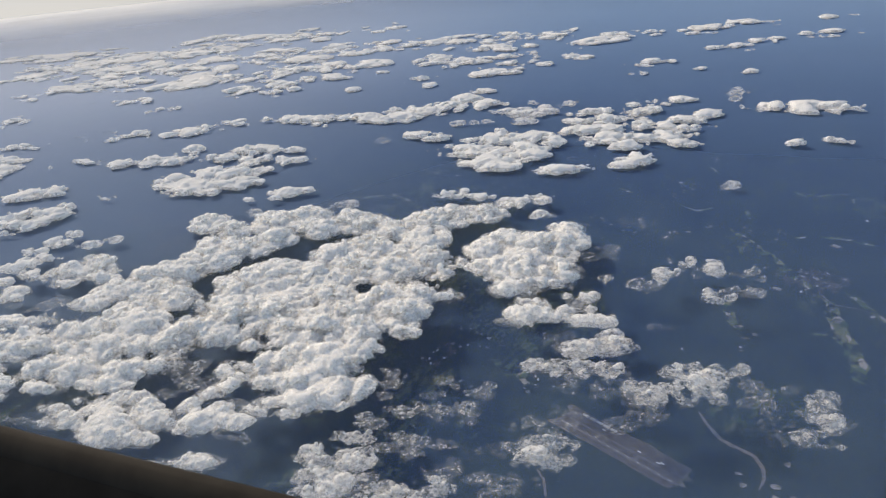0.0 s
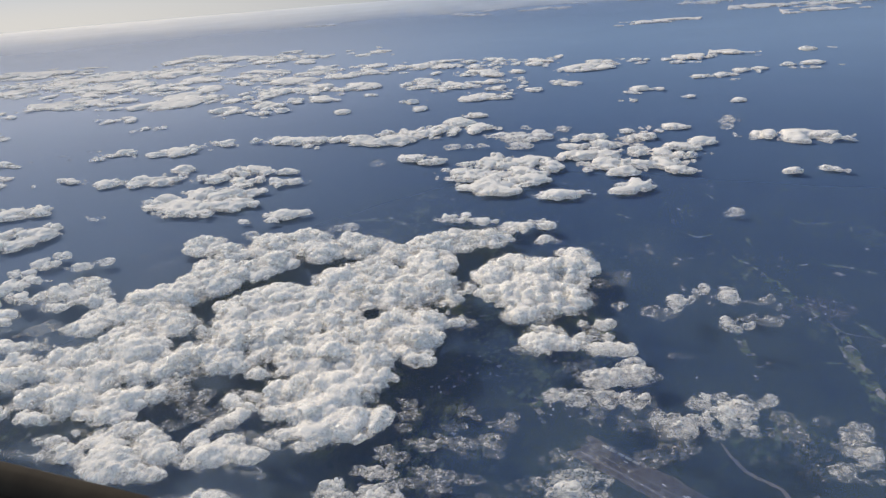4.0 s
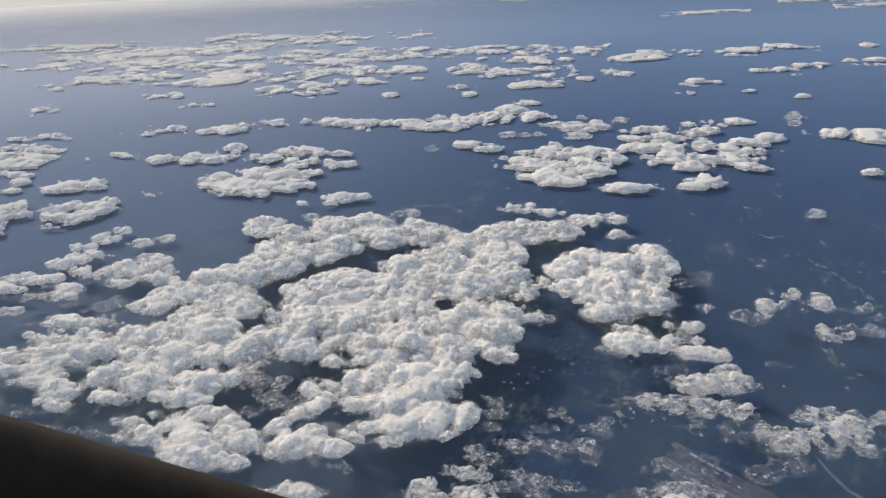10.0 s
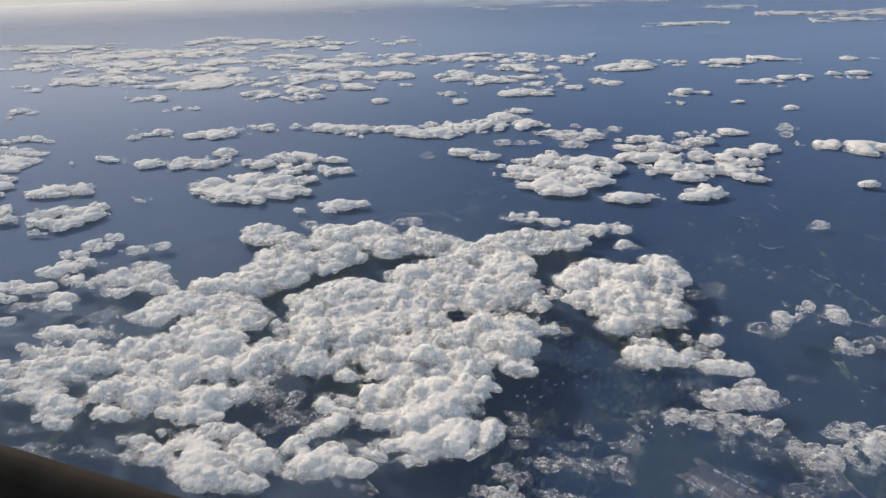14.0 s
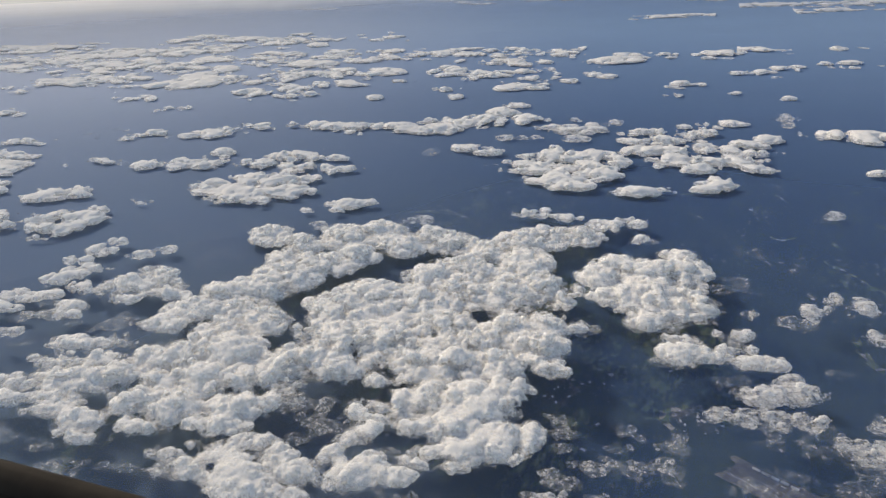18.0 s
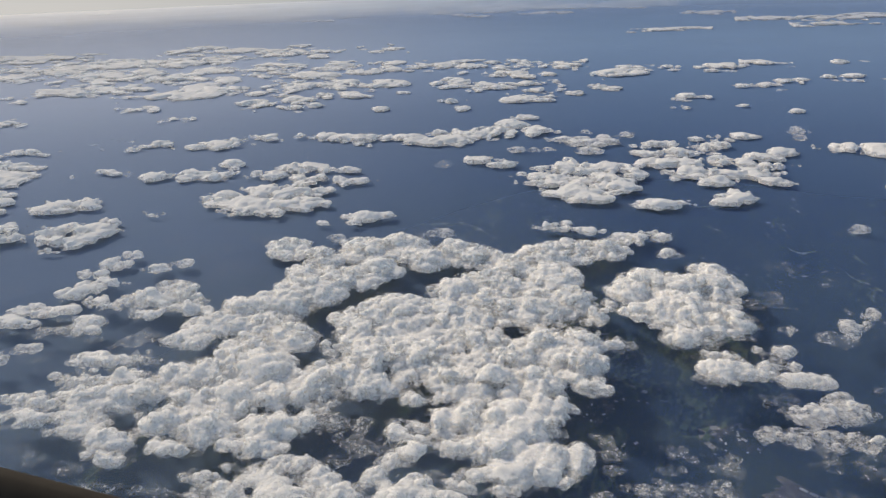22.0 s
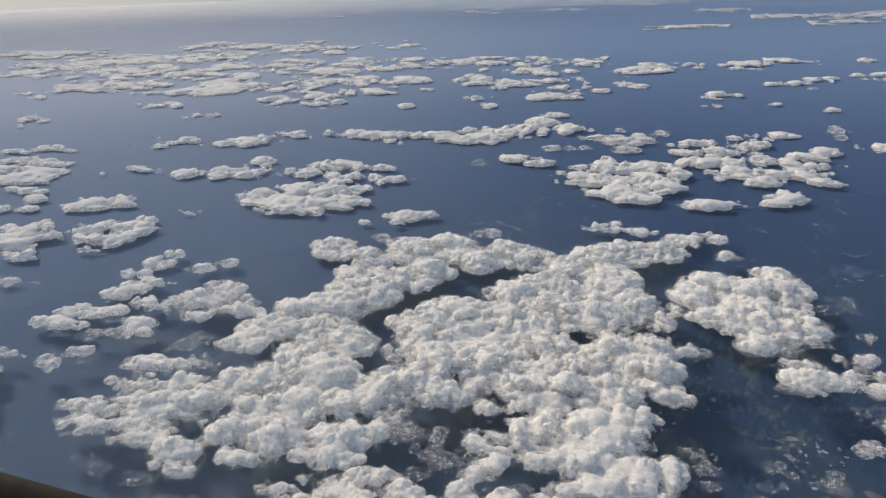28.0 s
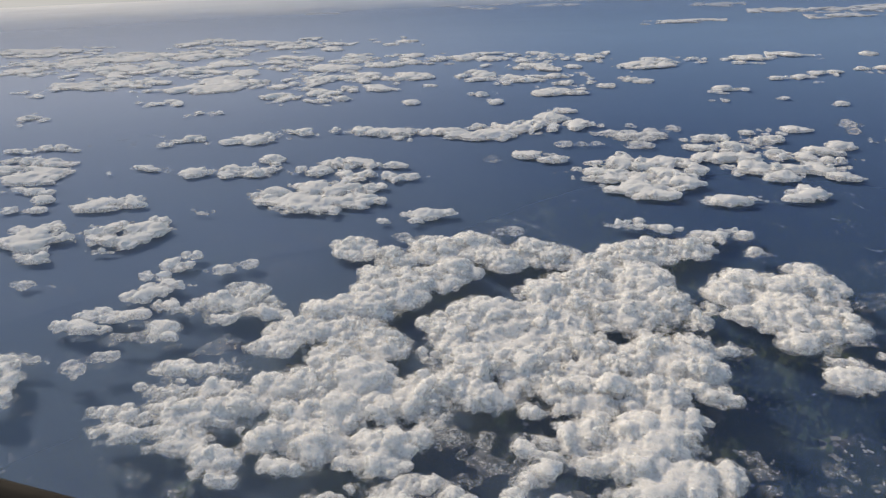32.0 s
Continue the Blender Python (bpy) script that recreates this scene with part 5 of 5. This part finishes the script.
c.lobe(-216.6, 348.9, 5.7, 2.9, -173)
c.build("cumulus_cloud", "small white cumulus puff above dark land")
c = Cloud(2.9, 1.00, 1.1)
c.lobe(-324.7, 308.3, 10.8, 5.1, -178)
c.lobe(-312.7, 316.4, 13.8, 7.5, 177)
c.lobe(-293.1, 313.0, 14.6, 6.3, -174)
c.lobe(-288.9, 325.8, 10.0, 6.2, 171)
c.lobe(-293.8, 344.4, 8.5, 3.4, 132)
c.build("cumulus_cloud", "small white cumulus puff above dark land")
c = Cloud(1.8, 0.64, 1.1)
c.lobe(-344.0, 307.9, 5.0, 2.6, 176)
c.build("cumulus_cloud", "small white cumulus puff above dark land")
c = Cloud(3.2, 1.00, 1.1)
c.lobe(-444.0, 305.1, 23.0, 8.2, -175)
c.lobe(-426.5, 288.3, 22.1, 8.5, -176)
c.lobe(-414.1, 272.2, 15.2, 5.5, -175)
c.build("cumulus_cloud", "small white cumulus puff above dark land")
c = Cloud(2.6, 1.00, 1.1)
c.lobe(-459.6, 340.6, 17.4, 3.0, -170)
c.build("cloud", "thin white cloud drifting far over hazy land")
c = Cloud(2.6, 1.00, 1.1)
c.lobe(-482.4, 324.4, 8.9, 2.7, -174)
c.build("cloud", "thin white cloud drifting far over hazy land")
c = Cloud(2.6, 1.00, 1.1)
c.lobe(-373.4, 243.5, 9.8, 2.6, -170)
c.build("cumulus_cloud", "small white cumulus puff above dark land")
c = Cloud(2.6, 1.00, 1.1)
c.lobe(-366.7, 229.8, 9.4, 2.3, -169)
c.build("cumulus_cloud", "small white cumulus puff above dark land")
c = Cloud(2.4, 1.00, 1.1)
c.lobe(-388.3, 254.4, 12.8, 1.9, -168)
c.build("cumulus_cloud", "small white cumulus puff above dark land")
c = Cloud(2.9, 1.00, 1.1)
c.lobe(-325.3, 249.5, 18.1, 5.6, -170)
c.lobe(-328.4, 241.8, 9.7, 2.7, -169)
c.lobe(-322.0, 257.5, 8.4, 2.9, -171)
c.build("cumulus_cloud", "small white cumulus puff above dark land")
c = Cloud(2.6, 1.00, 1.1)
c.lobe(-164.4, 272.5, 12.3, 3.2, -167)
c.lobe(-170.6, 261.6, 6.7, 1.3, -166)
c.build("cumulus_cloud", "small white cumulus puff above dark land")
c = Cloud(1.8, 1.00, 1.1)
c.lobe(-362.7, 307.7, 6.9, 1.8, -170)
c.build("cumulus_cloud", "small white cumulus puff above dark land")
c = Cloud(1.7, 1.00, 1.1)
c.lobe(-268.4, 251.3, 2.8, 1.2, -173)
c.build("cumulus_cloud", "small white cumulus puff above dark land")
c = Cloud(1.5, 1.00, 1.1)
c.lobe(-374.8, 294.1, 1.8, 0.9, 168)
c.build("cumulus_cloud", "small white cumulus puff above dark land")
c = Cloud(2.0, 0.69, 1.1)
c.lobe(-124.9, 260.1, 6.5, 1.9, -166)
c.lobe(-163.2, 243.2, 2.5, 1.3, -170)
c.build("cumulus_cloud", "small white cumulus puff above dark land")


# ---- the land below ----


def meadow_material():
    """Small plots of grass and stubble, broken by the dark wood round them."""
    k = Nodes("meadow")
    plots = k.add("ShaderNodeSeparateColor")
    k.put(plots.inputs[0], k.cells(0.42, 20, (1, 0.55, 1)))
    grass = k.mix(plots.outputs[0], (0.07, 0.12, 0.04), (0.25, 0.25, 0.12))
    grass = k.mix(k.ramp(plots.outputs[1], 0.80, 0.86), grass, (0.40, 0.37, 0.30))
    wood = k.mix(k.ramp(k.noise(0.5, 5.0, 0.65), 0.35, 0.7), (0.012, 0.022, 0.012), (0.050, 0.064, 0.034))
    torn = k.maths("MULTIPLY_ADD", plots.outputs[2], 0.25, k.noise(0.20, 5.0, 0.65, (1, 1, 1), 0, 0.6))
    s = k.shade("ShaderNodeBsdfDiffuse", k.mix(k.ramp(torn, 0.52, 0.66), wood, grass))
    return k.done(s)


def garden_material():
    """Gardens, hedges and streets of a town, in small plots of many tones."""
    k = Nodes("gardens")
    plots = k.add("ShaderNodeSeparateColor")
    k.put(plots.inputs[0], k.cells(0.8, 20, (1, 0.7, 1)))
    tone = k.mix(plots.outputs[0], (0.035, 0.045, 0.028), (0.15, 0.135, 0.11))
    tone = k.mix(k.ramp(plots.outputs[1], 0.86, 0.92), tone, (0.34, 0.31, 0.28))
    wood = k.ramp(k.noise(0.13, 5.0, 0.7), 0.42, 0.58)
    s = k.shade("ShaderNodeBsdfDiffuse", k.mix(wood, (0.028, 0.040, 0.024), tone))
    return k.done(s)


MEADOW = meadow_material()
GARDENS = garden_material()
GRAVEL = plain_material("gravel", (0.12, 0.11, 0.09), (0.24, 0.215, 0.175), 0.8, 0.9)
TARMAC = plain_material("tarmac", (0.06, 0.054, 0.045), (0.13, 0.112, 0.095), 0.35, 0.9)
CONCRETE = plain_material("concrete", (0.12, 0.11, 0.10), (0.20, 0.185, 0.165), 0.9, 0.9)
VERGE = plain_material("verge", (0.06, 0.065, 0.04), (0.20, 0.17, 0.12), 0.4, 0.9)
ROOF = plain_material("roof", (0.42, 0.38, 0.34), (0.78, 0.77, 0.74), 0.3, 0.6)
WALLS = plain_material("render_wall", (0.50, 0.47, 0.42), (0.66, 0.63, 0.58), 0.6, 0.8)
DARK_PLASTIC = plain_material("dark_plastic", (0.006, 0.0055, 0.0055), (0.012, 0.011, 0.0105), 30.0, 0.8, 0.05)
RIM_PLASTIC = plain_material("rim_plastic", (0.012, 0.010, 0.009), (0.022, 0.019, 0.016), 30.0, 0.85, 0.1)


def ribbon(name, label, category, points, width, material, ragged):
    """An uneven strip of land along a line of points."""
    fine = []
    for (ax, ay), (bx, by) in zip(points[:-1], points[1:]):
        n = max(2, int(math.hypot(bx - ax, by - ay) / max(0.5, 0.35 * width)))
        fine += [(ax + (bx - ax) * i / n, ay + (by - ay) * i / n) for i in range(n)]
    fine.append(points[-1])
    verts, faces = [], []
    for i, (px, py) in enumerate(fine):
        qx, qy = fine[min(i + 1, len(fine) - 1)]
        ox, oy = fine[max(i - 1, 0)]
        dx, dy = qx - ox, qy - oy
        size = math.hypot(dx, dy) or 1.0
        nx, ny = -dy / size, dx / size
        ends = math.sin(math.pi * (i + 0.4) / len(fine)) ** 0.4
        for side in (-1, 1):
            wave = 1 + ragged * (1.6 * noise.noise((px / width * 0.7, py / width * 0.7, 5.0 * side)) + 0.9 * noise.noise((px / width * 2.1, py / width * 2.1, 9.0 * side)))
            reach = side * 0.5 * width * ends * max(0.12, wave)
            verts.append((px + nx * reach, py + ny * reach, GROUND + 0.06))
        if i:
            faces.append((2 * i - 2, 2 * i - 1, 2 * i + 1, 2 * i))
    return tagged(link_mesh(name, verts, faces, material), label, category)


def house_shape(sx, sy, height, ridge):
    """Walls and a gabled roof, as two sets of corners and faces."""
    a, b = sx / 2, sy / 2
    walls = [(-a, -b, 0), (a, -b, 0), (a, b, 0), (-a, b, 0), (-a, -b, height), (a, -b, height), (a, b, height), (-a, b, height)]
    sides = [(0, 1, 5, 4), (1, 2, 6, 5), (2, 3, 7, 6), (3, 0, 4, 7)]
    c, d = a * 1.06, b * 1.08
    roof = [(-c, -d, height), (c, -d, height), (c, d, height), (-c, d, height), (-c, 0, height + ridge), (c, 0, height + ridge)]
    tiles = [(0, 1, 5, 4), (2, 3, 4, 5), (3, 0, 4), (1, 2, 5), (0, 3, 2, 1)]
    return walls, sides, roof, tiles


def hall(x, y, size):
    """A large shed with pale roof, seen from far above."""
    turn = random.uniform(0, math.pi)
    base = new("industrial_hall")
    base.matrix_world = Matrix.Translation((x, y, GROUND)) @ Matrix.Rotation(turn, 4, "Z")
    walls, sides, roof, tiles = house_shape(size, 0.45 * size, 0.14 * size, 0.06 * size)
    link_mesh("wall", walls, sides, WALLS, base)
    link_mesh("roof", roof, tiles, ROOF, base)
    yard = [(-0.8 * size, -0.6 * size, 0.03), (0.75 * size, -0.55 * size, 0.03), (0.85 * size, 0.5 * size, 0.03), (-0.6 * size, 0.6 * size, 0.03)]
    link_mesh("yard", yard, [(0, 1, 2, 3)], GRAVEL, base)
    return tagged(base, "pale industrial hall on a gravel yard", "building")


def town(x, y, a, b, count):
    """Scattered small houses, too many and too far to tell apart."""
    walls, sides, roofs, tiles = [], [], [], []
    for _ in range(count):
        r, way = random.random() ** 0.6, random.uniform(0, 2 * math.pi)
        px, py = x + a * r * math.cos(way), y + b * r * math.sin(way)
        size, turn = 0.25 + 0.8 * random.random() ** 3, random.choice((0.3, 0.3 + math.pi / 2)) + random.uniform(-0.2, 0.2)
        c, s = math.cos(turn), math.sin(turn)
        w, f, ro, ti = house_shape(size, 0.6 * size, 0.3 * size, 0.2 * size)
        for verts, faces, v, q in ((walls, sides, w, f), (roofs, tiles, ro, ti)):
            start = len(verts)
            verts += [(px + c * i - s * j, py + s * i + c * j, GROUND + k) for i, j, k in v]
            faces += [tuple(start + n for n in face) for face in q]
    base = new("town")
    spread = []
    for i in range(64):
        way = 2 * math.pi * i / 64
        far = 0.95 + 0.5 * noise.noise((1.6 * math.cos(way), 1.6 * math.sin(way), x)) + 0.35 * noise.noise((6 * math.cos(way), 6 * math.sin(way), y))
        spread.append((x + a * far * math.cos(way), y + b * far * math.sin(way), GROUND + 0.035))
    link_mesh("gardens", spread, [tuple(range(64))], GARDENS, base)
    link_mesh("house_walls", walls, sides, WALLS, base)
    link_mesh("house_roofs", roofs, tiles, ROOF, base)
    return tagged(base, "scattered small pale houses of a distant town", "town", kind="stuff")


def airfield(start, end, width):
    """Long tarmac with a runway, taxiways, marks and stands of pale sheds."""
    sx, sy = start
    ex, ey = end
    length = math.hypot(ex - sx, ey - sy)
    base = new("airfield")
    base.matrix_world = Matrix.Translation(((sx + ex) / 2, (sy + ey) / 2, GROUND)) @ Matrix.Rotation(math.atan2(ey - sy, ex - sx), 4, "Z")

    def slab(name, x0, x1, y0, y1, z, material, parent):
        n = max(2, int((x1 - x0) / 2))
        verts, faces = [], []
        for i in range(n + 1):
            px = x0 + (x1 - x0) * i / n
            wob = 0.03 * width * noise.noise((px * 0.3, y0, 2.0)) if name == "apron" else 0.0
            verts += [(px, y0 + wob * 2, z), (px, y1 + wob, z)]
            if i:
                faces.append((2 * i - 2, 2 * i, 2 * i + 1, 2 * i - 1))
        return link_mesh(name, verts, faces, material, parent)

    h, w = length / 2, width / 2
    rough_edge = []
    for i in range(72):
        way = 2 * math.pi * i / 72
        far = 1.05 + 0.22 * noise.noise((2.2 * math.cos(way), 2.2 * math.sin(way), 3.0)) + 0.10 * noise.noise((7 * math.cos(way), 7 * math.sin(way), 8.0))
        box = 1 / max(abs(math.cos(way)), abs(math.sin(way)))
        rough_edge.append((h * far * box * math.cos(way), w * far * box * math.sin(way), 0.03))
    link_mesh("verge", rough_edge, [tuple(range(72))], VERGE, base)
    slab("apron", -h, h, -w, w, 0.05, TARMAC, base)
    run = slab("runway", -0.98 * h, 0.98 * h, -0.62 * w, -0.40 * w, 0.08, CONCRETE, base)
    for i in range(12):
        x = -0.92 * h + i * 1.84 * h / 11
        slab("mark", x - 0.02 * h, x + 0.02 * h, -0.525 * w, -0.495 * w, 0.10, ROOF, run)
    slab("taxiway", -0.9 * h, 0.7 * h, -0.05 * w, 0.04 * w, 0.08, CONCRETE, base)
    for x in (-0.7, -0.2, 0.35):
        slab("taxiway", x * h - 0.012 * length, x * h + 0.012 * length, -0.40 * w, -0.05 * w, 0.08, CONCRETE, base)
    for i in range(5):
        x = -0.75 * h + i * 0.13 * h
        walls, sides, roof, tiles = house_shape(0.10 * h, 0.16 * w, 0.05 * w, 0.03 * w)
        shift = lambda vs: [(a + x, b + 0.75 * w, c + 0.05) for a, b, c in vs]
        link_mesh("terminal", shift(walls), sides, WALLS, base)
        link_mesh("terminal_roof", shift(roof), tiles, ROOF, base)
    for x, y in ((0.30, 0.25), (0.62, 0.20), (0.66, 0.32), (-0.35, 0.45)):
        slab("stand", x * h - 0.03 * h, x * h + 0.03 * h, y * w - 0.05 * w, y * w + 0.05 * w, 0.09, ROOF, base)
    return tagged(base, "grey airfield with runway and pale sheds", "airport")


ribbon("valley_meadow", "pale green meadows along a wooded valley", "field", [(44.6, 321.4), (53.5, 305.9), (63.7, 289.3), (70.7, 274.2), (78.0, 260.8), (82.9, 250.5)], 4.0, MEADOW, 0.55)
ribbon("valley_meadow", "pale green meadows along a wooded valley", "field", [(83.0, 252.7), (84.2, 240.3), (84.9, 230.6), (86.6, 221.9), (87.5, 210.3), (87.0, 197.8)], 5.6, MEADOW, 0.55)
ribbon("valley_meadow", "pale green meadows along a wooded valley", "field", [(73.1, 375.7), (80.5, 366.2), (90.8, 371.0), (99.5, 373.1), (100.0, 359.1)], 2.3, MEADOW, 0.55)
ribbon("valley_meadow", "pale green meadows along a wooded valley", "field", [(72.7, 311.4), (80.6, 315.4), (93.4, 313.2), (106.0, 306.5)], 2.5, MEADOW, 0.55)
ribbon("valley_meadow", "pale green meadows along a wooded valley", "field", [(89.0, 260.9), (93.6, 253.0), (98.7, 241.0)], 2.8, MEADOW, 0.55)
ribbon("valley_meadow", "pale green meadows along a wooded valley", "field", [(20.5, 347.4), (30.7, 339.0), (37.4, 344.9)], 1.8, MEADOW, 0.55)
ribbon("valley_meadow", "pale green meadows along a wooded valley", "field", [(-13.4, 369.3), (-1.0, 358.5)], 1.6, MEADOW, 0.55)
ribbon("valley_meadow", "pale green meadows along a wooded valley", "field", [(52.0, 345.5), (55.3, 330.5)], 1.8, MEADOW, 0.55)
ribbon("valley_meadow", "pale green meadows along a wooded valley", "field", [(51.9, 228.2), (55.6, 224.0)], 2.6, MEADOW, 0.55)
ribbon("valley_meadow", "pale green meadows along a wooded valley", "field", [(73.0, 226.8), (81.4, 229.0)], 1.5, MEADOW, 0.55)
ribbon("valley_meadow", "pale green meadows along a wooded valley", "field", [(68.4, 423.4), (78.8, 430.0)], 1.9, MEADOW, 0.55)
ribbon("valley_meadow", "pale green meadows along a wooded valley", "field", [(99.9, 510.1), (114.1, 488.7), (127.1, 475.9)], 1.7, MEADOW, 0.55)
ribbon("valley_meadow", "pale green meadows along a wooded valley", "field", [(-23.5, 397.6), (-11.4, 404.5), (11.7, 401.3)], 1.8, MEADOW, 0.55)
ribbon("valley_meadow", "pale green meadows along a wooded valley", "field", [(-159.0, 332.8), (-139.9, 340.6), (-117.1, 324.2)], 3.4, MEADOW, 0.55)
ribbon("valley_meadow", "pale green meadows along a wooded valley", "field", [(-178.9, 407.8), (-144.7, 391.2), (-127.8, 380.7)], 2.3, MEADOW, 0.55)
ribbon("valley_meadow", "pale green meadows along a wooded valley", "field", [(48.7, 247.6), (50.3, 232.2), (52.7, 225.6)], 3.1, MEADOW, 0.55)
ribbon("valley_meadow", "pale green meadows along a wooded valley", "field", [(-17.2, 182.6), (-8.3, 178.1), (-5.4, 172.0)], 4.0, MEADOW, 0.55)
ribbon("valley_meadow", "pale green meadows along a wooded valley", "field", [(-193.0, 432.2), (-165.3, 416.5), (-140.2, 402.2)], 1.9, MEADOW, 0.55)
ribbon("valley_meadow", "pale green meadows along a wooded valley", "field", [(15.6, 412.8), (24.4, 404.3)], 2.1, MEADOW, 0.55)
ribbon("valley_meadow", "pale green meadows along a wooded valley", "field", [(-163.9, 332.0), (-130.9, 336.2)], 2.5, MEADOW, 0.55)
ribbon("valley_meadow", "pale green meadows along a wooded valley", "field", [(-334.4, 189.0), (-313.9, 186.0), (-308.9, 196.2)], 4.0, MEADOW, 0.55)
ribbon("valley_meadow", "pale green meadows along a wooded valley", "field", [(-247.7, 150.4), (-238.3, 154.0), (-237.3, 158.3)], 2.7, MEADOW, 0.55)
ribbon("valley_meadow", "pale green meadows along a wooded valley", "field", [(-225.3, 161.9), (-216.0, 168.8), (-211.8, 182.9)], 3.5, MEADOW, 0.55)
ribbon("valley_meadow", "pale green meadows along a wooded valley", "field", [(-249.3, 118.6), (-241.4, 124.2), (-231.5, 132.7)], 1.7, MEADOW, 0.55)
ribbon("valley_meadow", "pale green meadows along a wooded valley", "field", [(-364.4, 345.5), (-333.5, 340.2)], 3.8, MEADOW, 0.55)
ribbon("valley_meadow", "pale green meadows along a wooded valley", "field", [(-267.8, 292.8), (-248.8, 302.3)], 2.2, MEADOW, 0.55)
ribbon("valley_meadow", "pale green meadows along a wooded valley", "field", [(-181.8, 422.1), (-147.2, 391.2), (-128.3, 384.1)], 1.7, MEADOW, 0.55)
ribbon("valley_meadow", "pale green meadows along a wooded valley", "field", [(-24.5, 186.5), (-15.0, 178.8), (-4.1, 187.5)], 2.6, MEADOW, 0.55)
ribbon("valley_meadow", "pale green meadows along a wooded valley", "field", [(30.0, 417.3), (37.9, 399.2)], 1.8, MEADOW, 0.55)
ribbon("river", "pale winding river with gravel banks", "river", [(44.3, 174.8), (47.1, 169.2), (50.8, 163.7), (54.0, 161.8), (59.3, 159.2), (61.4, 154.9), (61.7, 150.7), (60.5, 146.6)], 1.2, GRAVEL, 0.35)
ribbon("river", "thin pale stream in dark woods", "river", [(6.6, 137.9), (9.5, 134.3), (11.7, 128.6)], 0.8, GRAVEL, 0.35)
ribbon("country_road", "pale road curving past dark woods", "road", [(-235.9, 152.8), (-232.0, 147.5), (-229.7, 141.8), (-231.9, 137.7), (-238.5, 130.2), (-250.4, 119.5)], 0.5, GRAVEL, 0.10)
ribbon("country_road", "pale road along a green valley", "road", [(71.7, 274.4), (78.0, 262.2), (83.8, 250.7), (91.5, 249.1), (99.0, 243.9)], 0.5, GRAVEL, 0.10)
airfield((8.1, 162.4), (42.5, 145.1), 10.0)
hall(65.5, 259.4, 2.5)
hall(88.5, 304.9, 2.9)
hall(73.7, 258.9, 1.2)
hall(95.2, 244.2, 1.5)
hall(103.1, 337.0, 1.6)
hall(36.4, 207.7, 0.8)
hall(54.2, 213.4, 0.8)
hall(-241.0, 162.8, 1.0)
hall(26.2, 486.0, 2.1)
hall(-7.4, 406.7, 1.4)
hall(-271.6, 162.9, 1.0)
hall(-237.0, 147.5, 1.2)
hall(-329.1, 187.5, 1.6)
hall(-302.6, 198.0, 1.8)
hall(-234.5, 270.2, 1.9)
hall(-10.5, 206.2, 1.0)
hall(-115.9, 380.4, 2.0)
hall(-96.9, 382.9, 1.5)
hall(0.4, 181.1, 1.7)
hall(18.4, 382.1, 1.8)
hall(-28.6, 170.3, 1.2)
hall(-0.9, 180.9, 1.2)
hall(-30.5, 157.5, 1.3)
hall(-11.6, 772.0, 1.7)
town(-230.3, 252.1, 19.2, 24.9, 168)
town(-262.8, 285.3, 18.7, 10.8, 64)
town(-239.6, 277.9, 19.1, 18.6, 48)
town(-316.5, 188.7, 20.8, 16.8, 44)
town(-249.5, 154.7, 12.7, 5.3, 24)
town(78.2, 268.6, 11.9, 12.6, 24)
town(-79.6, 245.6, 10.5, 15.1, 48)
town(-42.3, 184.2, 5.4, 8.0, 16)
town(-2.4, 180.6, 9.2, 6.7, 24)
town(-269.9, 282.9, 18.0, 22.3, 36)


# ---- the aircraft's window edge beside the eye ----
def window_surround(y, z, slope):
    """The lower edge of the window: a rounded rim and the dark panel inside it, along the line of flight."""
    base = new("window_surround")
    base.matrix_world = Matrix.Translation((0, y, z))

    def sweep(name, outline, material):
        verts = [(x, a, b + x * slope) for x in (62, 20, -20, -62) for a, b in outline]
        n = len(outline)
        faces = [(k * n + i, k * n + i + 1, (k + 1) * n + i + 1, (k + 1) * n + i) for k in range(3) for i in range(n - 1)]
        return link_mesh(name, verts, faces, material, base, True)

    sweep("rim", [(0.012, -0.030), (0.008, -0.006), (0.002, 0.0), (-0.002, -0.001), (-0.006, -0.004), (-0.009, -0.009)], RIM_PLASTIC)
    sweep("seal", [(-0.0085, -0.0085), (-0.014, -0.014), (-0.022, -0.025), (-0.031, -0.040)], DARK_PLASTIC)
    sweep("panel", [(-0.030, -0.038), (-0.045, -0.070), (-0.070, -0.14), (-0.10, -0.30), (-0.12, -0.60)], DARK_PLASTIC)
    return tagged(base, "dark plastic surround of an aircraft window", "window")


window_surround(0.1729, 99.7900, 0.02889)
